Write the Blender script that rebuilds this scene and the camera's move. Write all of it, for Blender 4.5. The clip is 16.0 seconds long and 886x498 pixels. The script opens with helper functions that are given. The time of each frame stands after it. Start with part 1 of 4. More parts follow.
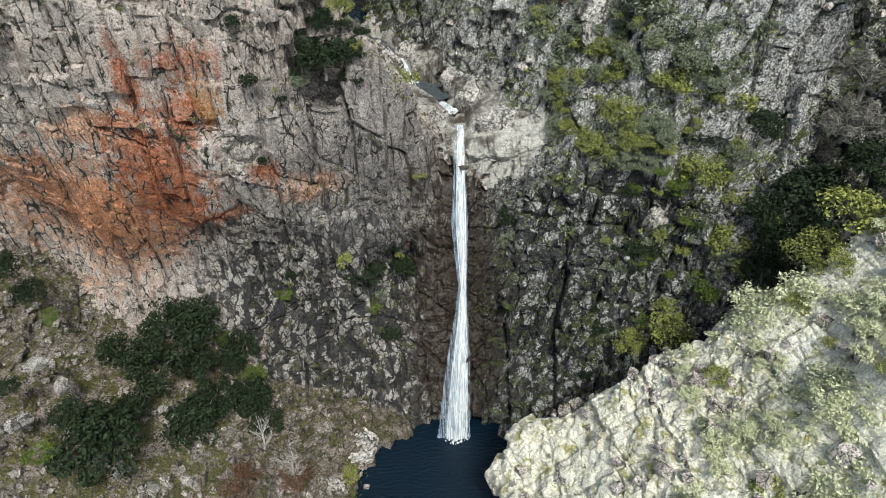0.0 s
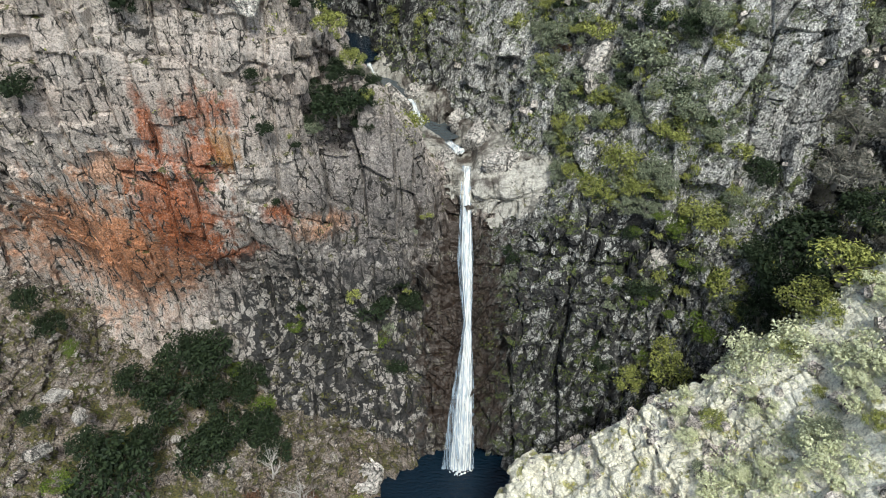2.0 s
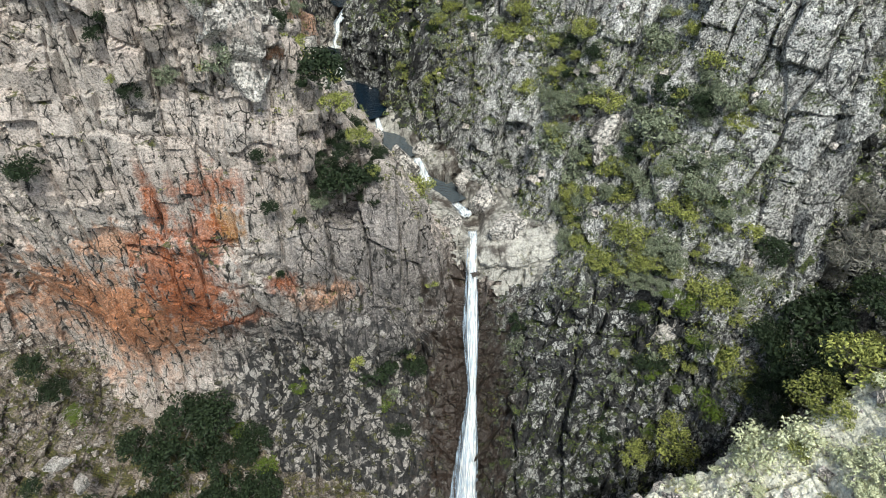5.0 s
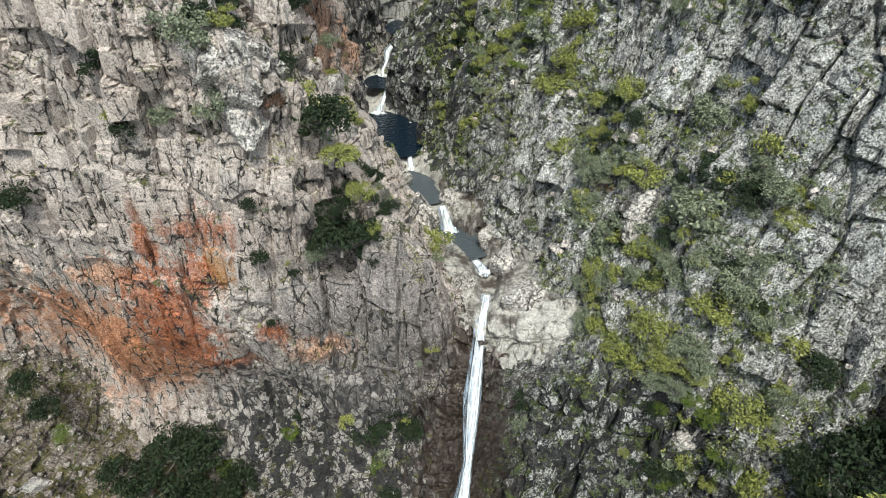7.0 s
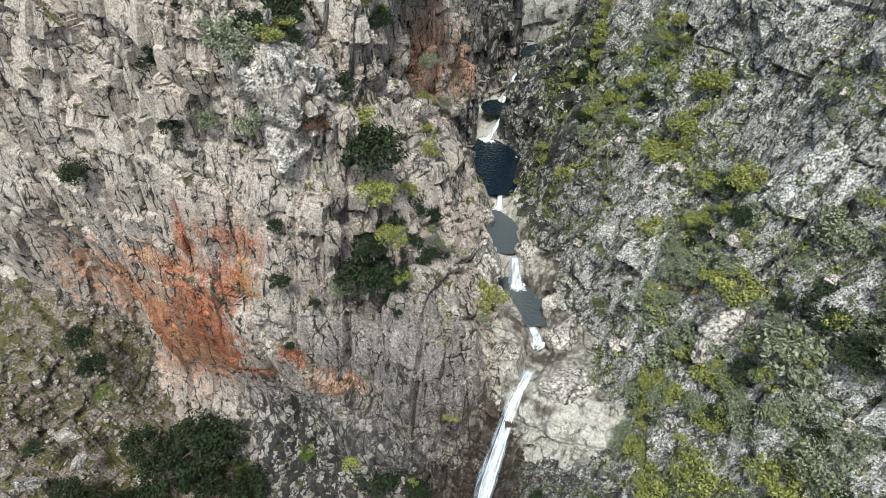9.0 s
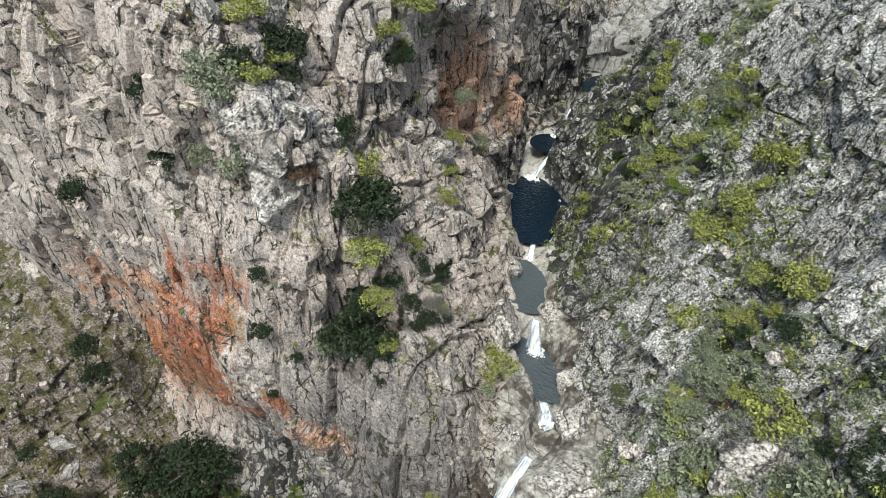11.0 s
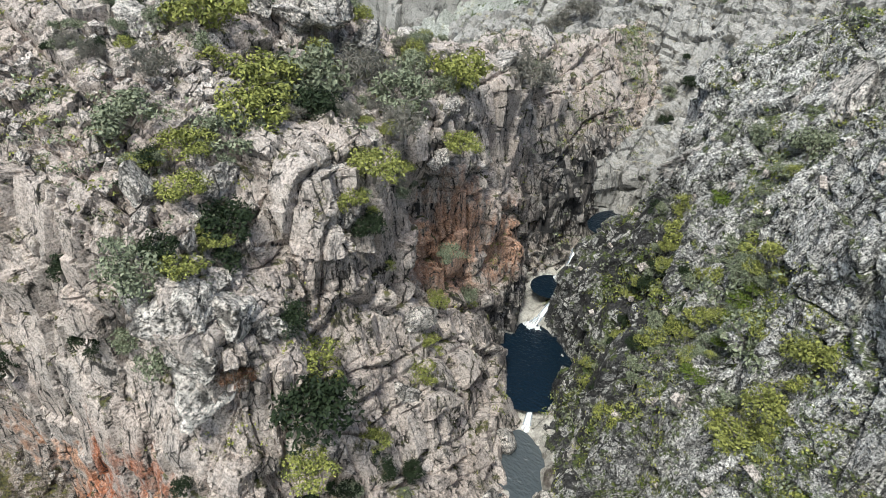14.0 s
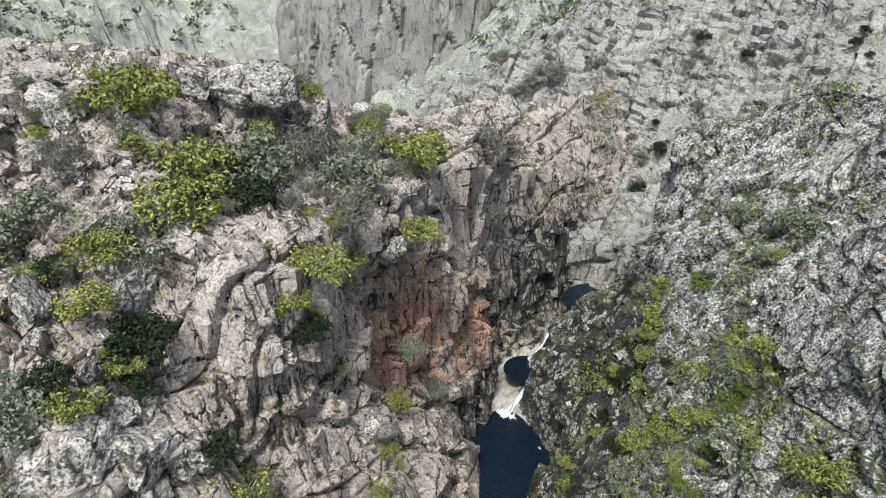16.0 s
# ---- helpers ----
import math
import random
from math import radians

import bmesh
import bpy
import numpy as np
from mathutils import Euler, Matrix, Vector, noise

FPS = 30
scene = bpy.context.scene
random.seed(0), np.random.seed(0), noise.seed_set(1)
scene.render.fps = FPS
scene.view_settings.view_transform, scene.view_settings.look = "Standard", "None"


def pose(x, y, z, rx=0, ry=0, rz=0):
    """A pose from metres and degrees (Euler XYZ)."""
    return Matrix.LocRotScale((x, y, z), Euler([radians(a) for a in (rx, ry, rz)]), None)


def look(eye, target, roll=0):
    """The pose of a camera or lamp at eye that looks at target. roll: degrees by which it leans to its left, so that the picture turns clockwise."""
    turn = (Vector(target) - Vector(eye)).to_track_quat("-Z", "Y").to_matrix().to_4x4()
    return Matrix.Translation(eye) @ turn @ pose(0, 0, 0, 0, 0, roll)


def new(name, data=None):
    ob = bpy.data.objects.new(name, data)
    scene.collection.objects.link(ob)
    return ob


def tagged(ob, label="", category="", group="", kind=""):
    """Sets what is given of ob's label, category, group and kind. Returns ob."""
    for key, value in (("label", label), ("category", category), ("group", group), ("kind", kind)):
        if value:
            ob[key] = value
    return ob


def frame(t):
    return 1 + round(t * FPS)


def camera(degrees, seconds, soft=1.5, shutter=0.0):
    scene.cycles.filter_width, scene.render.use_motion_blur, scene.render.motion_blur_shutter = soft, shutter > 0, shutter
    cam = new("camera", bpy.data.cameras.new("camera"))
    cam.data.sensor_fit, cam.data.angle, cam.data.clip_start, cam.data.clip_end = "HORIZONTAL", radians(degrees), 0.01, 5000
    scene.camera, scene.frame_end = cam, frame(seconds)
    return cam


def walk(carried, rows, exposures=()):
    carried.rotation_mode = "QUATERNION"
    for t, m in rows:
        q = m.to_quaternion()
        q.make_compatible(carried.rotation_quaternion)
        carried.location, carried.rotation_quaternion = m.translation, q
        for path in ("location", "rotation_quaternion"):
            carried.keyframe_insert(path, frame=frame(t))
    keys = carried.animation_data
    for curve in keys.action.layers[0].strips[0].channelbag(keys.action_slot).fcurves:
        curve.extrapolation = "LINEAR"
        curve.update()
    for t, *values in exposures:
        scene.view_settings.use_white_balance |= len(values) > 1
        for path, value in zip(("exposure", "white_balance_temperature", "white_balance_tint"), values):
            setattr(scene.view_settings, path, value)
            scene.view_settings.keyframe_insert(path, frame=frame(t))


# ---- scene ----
cam = camera(71.0, 16.0, soft=0.3)
METRES, EYE, TILT, LEAN, TURN = 70.0, 80.0, -41.0, 0.0, 0.0
ROWS = [
    (0.0, 0.0, 0.0, 0.0, -0.0, 0.0, -0.0),
    (0.5, 0.0001, -0.0094, 0.0101, 0.19, 0.85, -0.2),
    (1.0, 0.0006, -0.0195, 0.0204, 0.39, 1.38, -0.37),
    (1.5, 0.0013, -0.0284, 0.0298, 0.51, 1.43, -0.48),
    (2.0, 0.0018, -0.0384, 0.0404, 0.65, 1.46, -0.6),
    (2.5, 0.002, -0.0445, 0.0531, 0.75, 1.54, -0.66),
    (3.0, 0.0024, -0.0472, 0.0704, 0.83, 1.63, -0.73),
    (3.5, 0.002, -0.0473, 0.0886, 0.91, 1.73, -0.8),
    (4.0, 0.0007, -0.0459, 0.1093, 1.18, 1.82, -1.02),
    (6.5, 0.0695, 0.0242, 0.2363, 4.52, 2.39, -4.51),
    (7.0, 0.1055, 0.054, 0.2653, 7.98, 2.16, -8.04),
    (7.5, 0.139, 0.0843, 0.2928, 11.17, 1.75, -11.09),
    (8.0, 0.1703, 0.1186, 0.3247, 15.15, 0.95, -14.85),
    (8.5, 0.1949, 0.1538, 0.3554, 18.79, -0.02, -18.13),
    (9.0, 0.2145, 0.1901, 0.3882, 22.21, -1.13, -21.05),
    (11.5, 0.2237, 0.321, 0.5326, 30.9, -4.72, -27.39),
    (12.0, 0.2132, 0.3393, 0.5575, 31.38, -3.99, -27.7),
    (12.5, 0.2014, 0.3561, 0.5798, 31.71, -2.87, -27.89),
    (13.0, 0.1869, 0.3727, 0.6014, 31.9, -1.62, -28.01),
    (13.5, 0.1735, 0.3866, 0.6198, 32.03, -0.05, -28.11),
    (14.0, 0.1596, 0.4011, 0.6383, 32.13, 2.49, -28.14),
    (14.5, 0.1489, 0.4147, 0.6552, 32.14, 5.87, -28.17),
    (15.0, 0.1383, 0.4299, 0.6713, 32.03, 7.13, -28.06),
    (15.5, 0.1288, 0.4446, 0.6852, 31.42, 7.68, -27.6),
    (16.0, 0.1194, 0.461, 0.7014, 30.15, 8.31, -26.7),
]
walk(cam, [(t, pose(0, 0, EYE, TILT, LEAN, TURN) @ pose(METRES * x, METRES * y, METRES * z, 90 + pitch, roll, yaw)) for t, x, y, z, yaw, pitch, roll in ROWS],
     [(0.0, -0.06, 6250, 1), (7.0, 0.18, 6280, 0), (16.0, 0.17, 6280, 3)])

from mathutils.kdtree import KDTree

# ---- world and sun ----
SUN_AZ, SUN_EL = 287.0, 60.0        # compass of the sun in degrees from +x, and its height
world = bpy.data.worlds.new("sky")
scene.world = world
world.use_nodes = True
wn = world.node_tree
sky = wn.nodes.new("ShaderNodeTexSky")
sky.sky_type, sky.sun_disc = "NISHITA", False
sky.sun_elevation, sky.sun_rotation = radians(SUN_EL), radians(90 - SUN_AZ)
sky.air_density, sky.dust_density = 1.0, 3.0
wn.links.new(sky.outputs[0], wn.nodes["Background"].inputs[0])
wn.nodes["Background"].inputs[1].default_value = 0.15
sun = new("sun", bpy.data.lights.new("sun", "SUN"))
sun.data.energy, sun.data.angle, sun.data.color = 3.3, radians(12), (1.0, 0.965, 0.92)
sun.matrix_world = look((0, 0, 200), (-math.cos(radians(SUN_AZ)) * math.cos(radians(SUN_EL)), -math.sin(radians(SUN_AZ)) * math.cos(radians(SUN_EL)), 200 - math.sin(radians(SUN_EL))))

# ---- materials ----


def material(name, rough=0.9):
    m = bpy.data.materials.new(name)
    m.use_nodes = True
    t = m.node_tree
    t.nodes["Principled BSDF"].inputs["Roughness"].default_value = rough
    return m, t, t.nodes["Principled BSDF"]


def node(t, kind, **values):
    n = t.nodes.new(kind)
    for key, v in values.items():
        n.inputs[key].default_value = v
    return n


def ramp(t, source, stops):
    n = t.nodes.new("ShaderNodeValToRGB")
    while len(n.color_ramp.elements) < len(stops):
        n.color_ramp.elements.new(0.5)
    for e, (at, c) in zip(n.color_ramp.elements, stops):
        e.position, e.color = at, (*c, 1) if len(c) == 3 else (c[0], c[0], c[0], 1)
    t.links.new(source, n.inputs[0])
    return n.outputs[0]


def mix(t, factor, a, b, kind="MIX"):
    n = t.nodes.new("ShaderNodeMix")
    n.data_type, n.blend_type = "RGBA", kind
    for s, v in ((n.inputs[0], factor), (n.inputs[6], a), (n.inputs[7], b)):
        if isinstance(v, bpy.types.NodeSocket):
            t.links.new(v, s)
        elif isinstance(v, (int, float)):
            s.default_value = v
        else:
            s.default_value = (*v, 1)
    return n.outputs[2]


def noise_of(t, where, scale, detail=5, rough=0.6):
    n = node(t, "ShaderNodeTexNoise", Scale=scale, Detail=detail, Roughness=rough)
    t.links.new(where, n.inputs["Vector"])
    return n.outputs[0]


def mul(t, a, b, op="MULTIPLY"):
    n = t.nodes.new("ShaderNodeMath")
    n.operation, n.use_clamp = op, op in ("MULTIPLY", "ADD")
    for s, v in ((n.inputs[0], a), (n.inputs[1], b)):
        if isinstance(v, bpy.types.NodeSocket):
            t.links.new(v, s)
        else:
            s.default_value = v
    return n.outputs[0]


def scaled(t, where, x, y, z, at=(0, 0, 0)):
    n = t.nodes.new("ShaderNodeMapping")
    n.vector_type = "POINT"
    n.inputs["Scale"].default_value = (x, y, z)
    n.inputs["Location"].default_value = (-at[0] * x, -at[1] * y, -at[2] * z)
    t.links.new(where, n.inputs["Vector"])
    return n.outputs[0]


def joints(t, where, scale):
    n = t.nodes.new("ShaderNodeTexVoronoi")
    n.feature = "DISTANCE_TO_EDGE"
    n.inputs["Scale"].default_value = scale
    t.links.new(where, n.inputs["Vector"])
    return n.outputs["Distance"]


def patch(t, where, rough, x, y, z, rx, ry, rz):
    """1 inside a ragged ellipsoid, 0 outside."""
    n = t.nodes.new("ShaderNodeVectorMath")
    n.operation = "LENGTH"
    t.links.new(scaled(t, where, 1 / rx, 1 / ry, 1 / rz, (x, y, z)), n.inputs[0])
    far = mul(t, rough, 4.0)
    far.node.use_clamp = False
    d = mul(t, n.outputs["Value"], far, "ADD")
    d.node.use_clamp = False
    return ramp(t, mul(t, d, 0.25), [(0.65, (1,)), (0.76, (0,))])


# shade on the west cliff's right part, put into its colour
GREY_SHADE = (0.21, 0.185, 0.175)
# the near-black serves for black lichen and for painted shade
RUST, RUST_PALE, OCHRE, PINK, LICHEN_AND_SHADE = (0.33, 0.095, 0.03), (0.44, 0.185, 0.085), (0.46, 0.20, 0.035), (0.50, 0.275, 0.17), (0.03, 0.029, 0.029)


def rock_material(name, tones, lichen, dark, moss, stains=(), lean=(0, 0, 1), wet=False, pale_at=0.5, dark_at=0.60, moss_at=0.55, size=1.0, joint=0.85, grain=1.0, run=0.2):
    """Jointed, lichen-spotted granite. tones: two base colours; stains: (colour, (x, y, z, rx, ry, rz)) each, painted
    shade among them.
    """
    m, t, b = material(name, 0.93)
    where = scaled(t, t.nodes.new("ShaderNodeTexCoord").outputs["Object"], size, size, size)
    warp = node(t, "ShaderNodeTexNoise", Scale=0.45, Detail=7, Roughness=0.62)
    t.links.new(where, warp.inputs["Vector"])
    bent = t.nodes.new("ShaderNodeVectorMath")
    bent.operation = "MULTIPLY_ADD"
    t.links.new(warp.outputs["Color"], bent.inputs[0])
    bent.inputs[1].default_value = (2.6, 2.6, 2.6)
    t.links.new(where, bent.inputs[2])
    bent = bent.outputs[0]
    turn = t.nodes.new("ShaderNodeMapping")
    turn.inputs["Rotation"].default_value = Vector(lean).rotation_difference(Vector((0, 0, 1))).to_euler()
    t.links.new(where, turn.inputs["Vector"])
    along = turn.outputs[0]
    turn = t.nodes.new("ShaderNodeMapping")
    turn.inputs["Rotation"].default_value = Vector(lean).rotation_difference(Vector((0, 0, 1))).to_euler()
    t.links.new(bent, turn.inputs["Vector"])
    bent = turn.outputs[0]
    broad = noise_of(t, where, 0.1, 4)
    middle = noise_of(t, where, 0.6, 5, 0.65)
    streak = noise_of(t, scaled(t, along, 1.0, 1.0, 0.8 * run), 0.9, 5, 0.65)
    spots = noise_of(t, where, 3.2, 5, 0.75)
    grit = noise_of(t, where, 5.0, 3, 0.7)
    c = mix(t, ramp(t, broad, [(0.38, (0,)), (0.62, (1,))]), tones[0], tones[1])
    c = mix(t, ramp(t, middle, [(0.40, (0,)), (0.66, (0.6,))]), c, tones[2])
    ragged = mul(t, middle, streak, "ADD")
    ragged.node.use_clamp = False
    ragged = mul(t, ragged, 0.5)
    for colour, shape in stains:
        if colour == LICHEN_AND_SHADE:
            continue
        f = patch(t, where, ragged, *shape)
        c = mix(t, mul(t, f, ramp(t, streak, [(0.3, (0.45,)), (0.55, (1,))])), c, mix(t, ramp(t, spots, [(0.38, (0,)), (0.6, (1,))]), tuple(0.6 * k for k in colour), tuple(1.15 * k for k in colour)))
    pale = ramp(t, spots, [(pale_at, (0,)), (pale_at + 0.08, (0.7 * grain,))])
    if name == "granite_west":     # the bare overhang carries no lichen
        bare = patch(t, where, ragged, -42, 58, 34, 18, 12, 14)
        bare2 = patch(t, where, ragged, -34, 61, 37, 6, 7, 8)
        clear = mul(t, mul(t, bare, bare2, "ADD"), -0.75)
        clear.node.use_clamp = False
        pale = mul(t, pale, mul(t, clear, 1.0, "ADD"))
    c = mix(t, mul(t, pale, ramp(t, broad, [(0.35, (0.3,)), (0.6, (0.8,))])), c, lichen)
    c = mix(t, mul(t, ramp(t, streak, [(dark_at - 0.05, (0,)), (dark_at + 0.04, (1,))]), ramp(t, grit, [(0.35, (0.35,)), (0.6, (1,))])), c, dark)
    shards = t.nodes.new("ShaderNodeTexVoronoi")     # pale plates that stand out of blackened rock
    shards.inputs["Scale"].default_value = 1.0
    slabs = scaled(t, bent, 1, 1, 0.5)
    t.links.new(slabs, shards.inputs["Vector"])
    plates = mul(t, ramp(t, shards.outputs["Color"], [(0.44, (0,)), (0.50, (1,))]), ramp(t, joints(t, slabs, 1.0), [(0.05, (0,)), (0.12, (1,))]))
    plates = mul(t, plates, ramp(t, spots, [(0.36, (0.25,)), (0.45, (1.0,))]))
    black = None
    for colour, shape in stains:
        if colour == LICHEN_AND_SHADE:     # black lichen, old water marks and painted gorge shade in upright streaks
            darkened = mul(t, patch(t, where, ragged, *shape), ramp(t, streak, [(0.36, (0.8,)), (0.48, (1,))]))
            black = darkened if black is None else mul(t, black, darkened, "MAXIMUM")
            c = mix(t, darkened, c, mix(t, plates, colour, tuple(0.54 * k for k in lichen)))
    fleck = noise_of(t, scaled(t, along, 1.0, 1.0, 0.45), 2.6, 4, 0.75)
    c = mix(t, mul(t, ramp(t, fleck, [(dark_at - 0.03, (0,)), (dark_at, (0.9,))]), ramp(t, middle, [(0.42, (0.15,)), (0.58, (1,))])), c, dark)
    # joints: long upright cracks, blocks between them, and a fine net where the rock is broken
    slack = t.nodes.new("ShaderNodeVectorMath")
    slack.operation = "MULTIPLY_ADD"
    t.links.new(warp.outputs["Color"], slack.inputs[0])
    slack.inputs[1].default_value = (1.1, 1.1, 1.1)
    t.links.new(along, slack.inputs[2])
    straight = slack.outputs[0]
    long_ = mul(t, ramp(t, joints(t, scaled(t, straight, 1, 1, run), 0.30), [(0.010, (1,)), (0.030, (0,))]), ramp(t, middle, [(0.46, (0,)), (0.56, (1,))]))
    squared = scaled(t, straight, 1, 1, 0.55)
    medium = mul(t, ramp(t, joints(t, squared, 0.75), [(0.016, (1,)), (0.050, (0,))]), ramp(t, streak, [(0.48, (0,)), (0.58, (1,))]))
    small = mul(t, ramp(t, joints(t, scaled(t, bent, 1, 1, 0.6), 1.7), [(0.03, (1,)), (0.09, (0,))]), ramp(t, middle, [(0.54, (0,)), (0.62, (0.8,))]))
    lines = mul(t, mul(t, long_, medium, "ADD"), small, "ADD")
    own = t.nodes.new("ShaderNodeTexVoronoi")      # each block weathers to its own tone
    own.inputs["Scale"].default_value = 0.75
    t.links.new(squared, own.inputs["Vector"])
    c = mix(t, grain, c, mix(t, 1.0, c, ramp(t, own.outputs["Color"], [(0.2, (0.80,)), (0.8, (1.2,))]), "MULTIPLY"))
    specks = noise_of(t, where, 8.5, 2, 0.6)
    c = mix(t, mul(t, ramp(t, specks, [(0.585, (0,)), (0.64, (1,))]), 0.85 * grain), c, dark)
    light = mul(t, ramp(t, specks, [(0.33, (1,)), (0.40, (0,))]), 0.75 * grain)
    if black is not None:
        light = mul(t, light, mul(t, 1.0, mul(t, black, 0.9), "SUBTRACT"))
    c = mix(t, light, c, lichen)
    # crack shadow and growth are put into the lines' near-black colour
    c = mix(t, mul(t, lines, joint), c, (0.014, 0.013, 0.011))
    n = t.nodes.new("ShaderNodeNewGeometry")
    up = t.nodes.new("ShaderNodeSeparateXYZ")
    t.links.new(n.outputs["Normal"], up.inputs[0])
    ledge = mul(t, ramp(t, up.outputs[2], [(0.35, (0,)), (0.7, (1,))]), ramp(t, middle, [(moss_at, (0,)), (moss_at + 0.06, (1,))]))
    c = mix(t, mul(t, ledge, ramp(t, grit, [(0.3, (0.4,)), (0.55, (1,))])), c, mix(t, ramp(t, spots, [(0.4, (0,)), (0.6, (1,))]), moss, (moss[0] * 1.8, moss[1] * 1.4, moss[2] * 1.2)))
    c = mix(t, 1.0, c, ramp(t, grit, [(0.36, (1 - 0.8 * grain,)), (0.48, (1.0,)), (0.62, (1 + 0.55 * grain,))]), "MULTIPLY")
    if wet:
        damp = patch(t, where, ragged, 2.0, 62, 16, 7.5, 22, 32)
        c = mix(t, mul(t, damp, 0.9), c, (0.035, 0.022, 0.015))
        t.links.new(mix(t, damp, (0.93, 0.93, 0.93), (0.35, 0.35, 0.35)), b.inputs["Roughness"])
    t.links.new(c, b.inputs["Base Color"])
    height = mul(t, mul(t, spots, 0.6), mul(t, grit, 0.3), "ADD")
    height.node.use_clamp = False
    height = mul(t, height, mul(t, lines, 0.4), "SUBTRACT")
    bump = node(t, "ShaderNodeBump", Strength=1.0, Distance=0.45 if name == "granite_east" else 0.26)
    t.links.new(height, bump.inputs["Height"])
    t.links.new(bump.outputs[0], b.inputs["Normal"])
    return m


WEST = rock_material("granite_west", ((0.43, 0.355, 0.31), (0.47, 0.415, 0.375), (0.50, 0.425, 0.37)), (0.66, 0.605, 0.55), (0.055, 0.052, 0.048), (0.06, 0.07, 0.02),
                     [(GREY_SHADE, (-9, 62, 33, 15, 12, 24)), (PINK, (-43, 58, 33, 17, 12, 13)), (PINK, (-38, 58, 46, 5, 5, 3)), (RUST_PALE, (-46, 57, 35, 10, 8, 8)), (RUST_PALE, (-36, 60, 33, 9, 7, 8)), (RUST, (-32.5, 59.5, 42, 6, 6, 7)), (RUST, (-31.5, 60, 35.5, 5, 6, 5)),
                      (RUST, (-26.7, 59, 52.5, 4, 5, 2.8)), (RUST, (-32.8, 58.5, 50.5, 1.3, 5, 5)), (OCHRE, (-26, 59.5, 47.8, 2.2, 5, 3)), (RUST, (-28.3, 59.5, 46.5, 2.4, 5, 4)), (RUST, (-27, 61, 33, 5, 5, 1.3)),
                      (RUST, (-20.5, 61.5, 39, 2.2, 5, 2)), (PINK, (-16.5, 62, 36, 5, 5, 2.2)), (RUST, (-26.5, 102.6, 50, 2, 2.8, 4.5)), (PINK, (-25.5, 95, 60, 3, 8, 9)), (PINK, (-25.5, 108, 55, 3, 8, 7)),
                      # besides lichen, these patches paint in shade of the alcove and gorge walls
                      (LICHEN_AND_SHADE, (-11, 57, 12, 27, 20, 26)), (LICHEN_AND_SHADE, (-24, 61, 17, 10, 9, 13)), (LICHEN_AND_SHADE, (-28, 129, 55, 7, 18, 12)), (LICHEN_AND_SHADE, (-23, 112, 46, 7, 18, 9))], wet=True, pale_at=0.54, dark_at=0.62, grain=0.6, joint=0.95)
EAST = rock_material("granite_east", ((0.36, 0.345, 0.325), (0.45, 0.435, 0.41), (0.47, 0.445, 0.41)), (0.75, 0.735, 0.69), (0.025, 0.025, 0.026), (0.05, 0.075, 0.018),
                     # lichen at the foot; shade of hollow, gorge side and gully painted in
                     [(LICHEN_AND_SHADE, (17, 57, 13, 28, 22, 27)), (LICHEN_AND_SHADE, (19, 60, 33, 17, 9, 8)), (LICHEN_AND_SHADE, (-10, 104, 48, 14, 28, 19)), (LICHEN_AND_SHADE, (-13, 113, 52, 13, 16, 18)), (LICHEN_AND_SHADE, (50, 66, 45, 9, 20, 26))], lean=(0.40, 0.36, 0.84), wet=True, pale_at=0.475, dark_at=0.57, moss_at=0.5, run=0.75, grain=1.15)
# the strong sun on the spur is put into these near-white tones
SUNLIT_PALE = rock_material("granite_sunlit_pale", ((0.80, 0.75, 0.60), (0.85, 0.81, 0.68), (0.80, 0.74, 0.57)), (0.92, 0.90, 0.80), (0.14, 0.13, 0.11), (0.3, 0.33, 0.12), dark_at=0.67, pale_at=0.45, grain=0.4, joint=0.22, run=0.8)
SCREE = rock_material("stony_soil", ((0.17, 0.13, 0.10), (0.21, 0.175, 0.145), (0.17, 0.125, 0.10)), (0.46, 0.44, 0.41), (0.05, 0.04, 0.035), (0.06, 0.065, 0.02), pale_at=0.53, moss_at=0.47)
BED = rock_material("granite_washed", ((0.42, 0.395, 0.35), (0.48, 0.455, 0.405), (0.44, 0.41, 0.36)), (0.58, 0.555, 0.50), (0.10, 0.09, 0.08), (0.08, 0.09, 0.03), wet=True, dark_at=0.64, moss_at=0.62, size=0.6, grain=0.35, joint=0.5, run=0.6)
# the black patch puts the narrow upper gorge's shade into the rock colour
FAR = rock_material("scrub_mountain", ((0.30, 0.288, 0.268), (0.35, 0.338, 0.313), (0.32, 0.303, 0.278)), (0.44, 0.43, 0.40), (0.13, 0.13, 0.12), (0.20, 0.21, 0.14), [(LICHEN_AND_SHADE, (-20, 133, 55, 18, 17, 14))], dark_at=0.63, pale_at=0.53, moss_at=0.58, size=0.5, joint=0.6, grain=0.45, run=0.4)
# valley haze is put into the hills as paler, flatter tones
HAZED_HILL = rock_material("hazed_scrub_hills", ((0.30, 0.31, 0.275), (0.38, 0.39, 0.355), (0.33, 0.34, 0.30)), (0.48, 0.48, 0.45), (0.18, 0.19, 0.16), (0.22, 0.245, 0.17), dark_at=0.62, moss_at=0.54, size=0.6, joint=0.0, grain=0.9)
BOULDER = rock_material("granite_boulder", ((0.39, 0.36, 0.325), (0.45, 0.425, 0.39), (0.46, 0.43, 0.39)), (0.72, 0.63, 0.57), (0.06, 0.055, 0.05), (0.07, 0.08, 0.03), dark_at=0.64, moss_at=0.68, size=3.0)
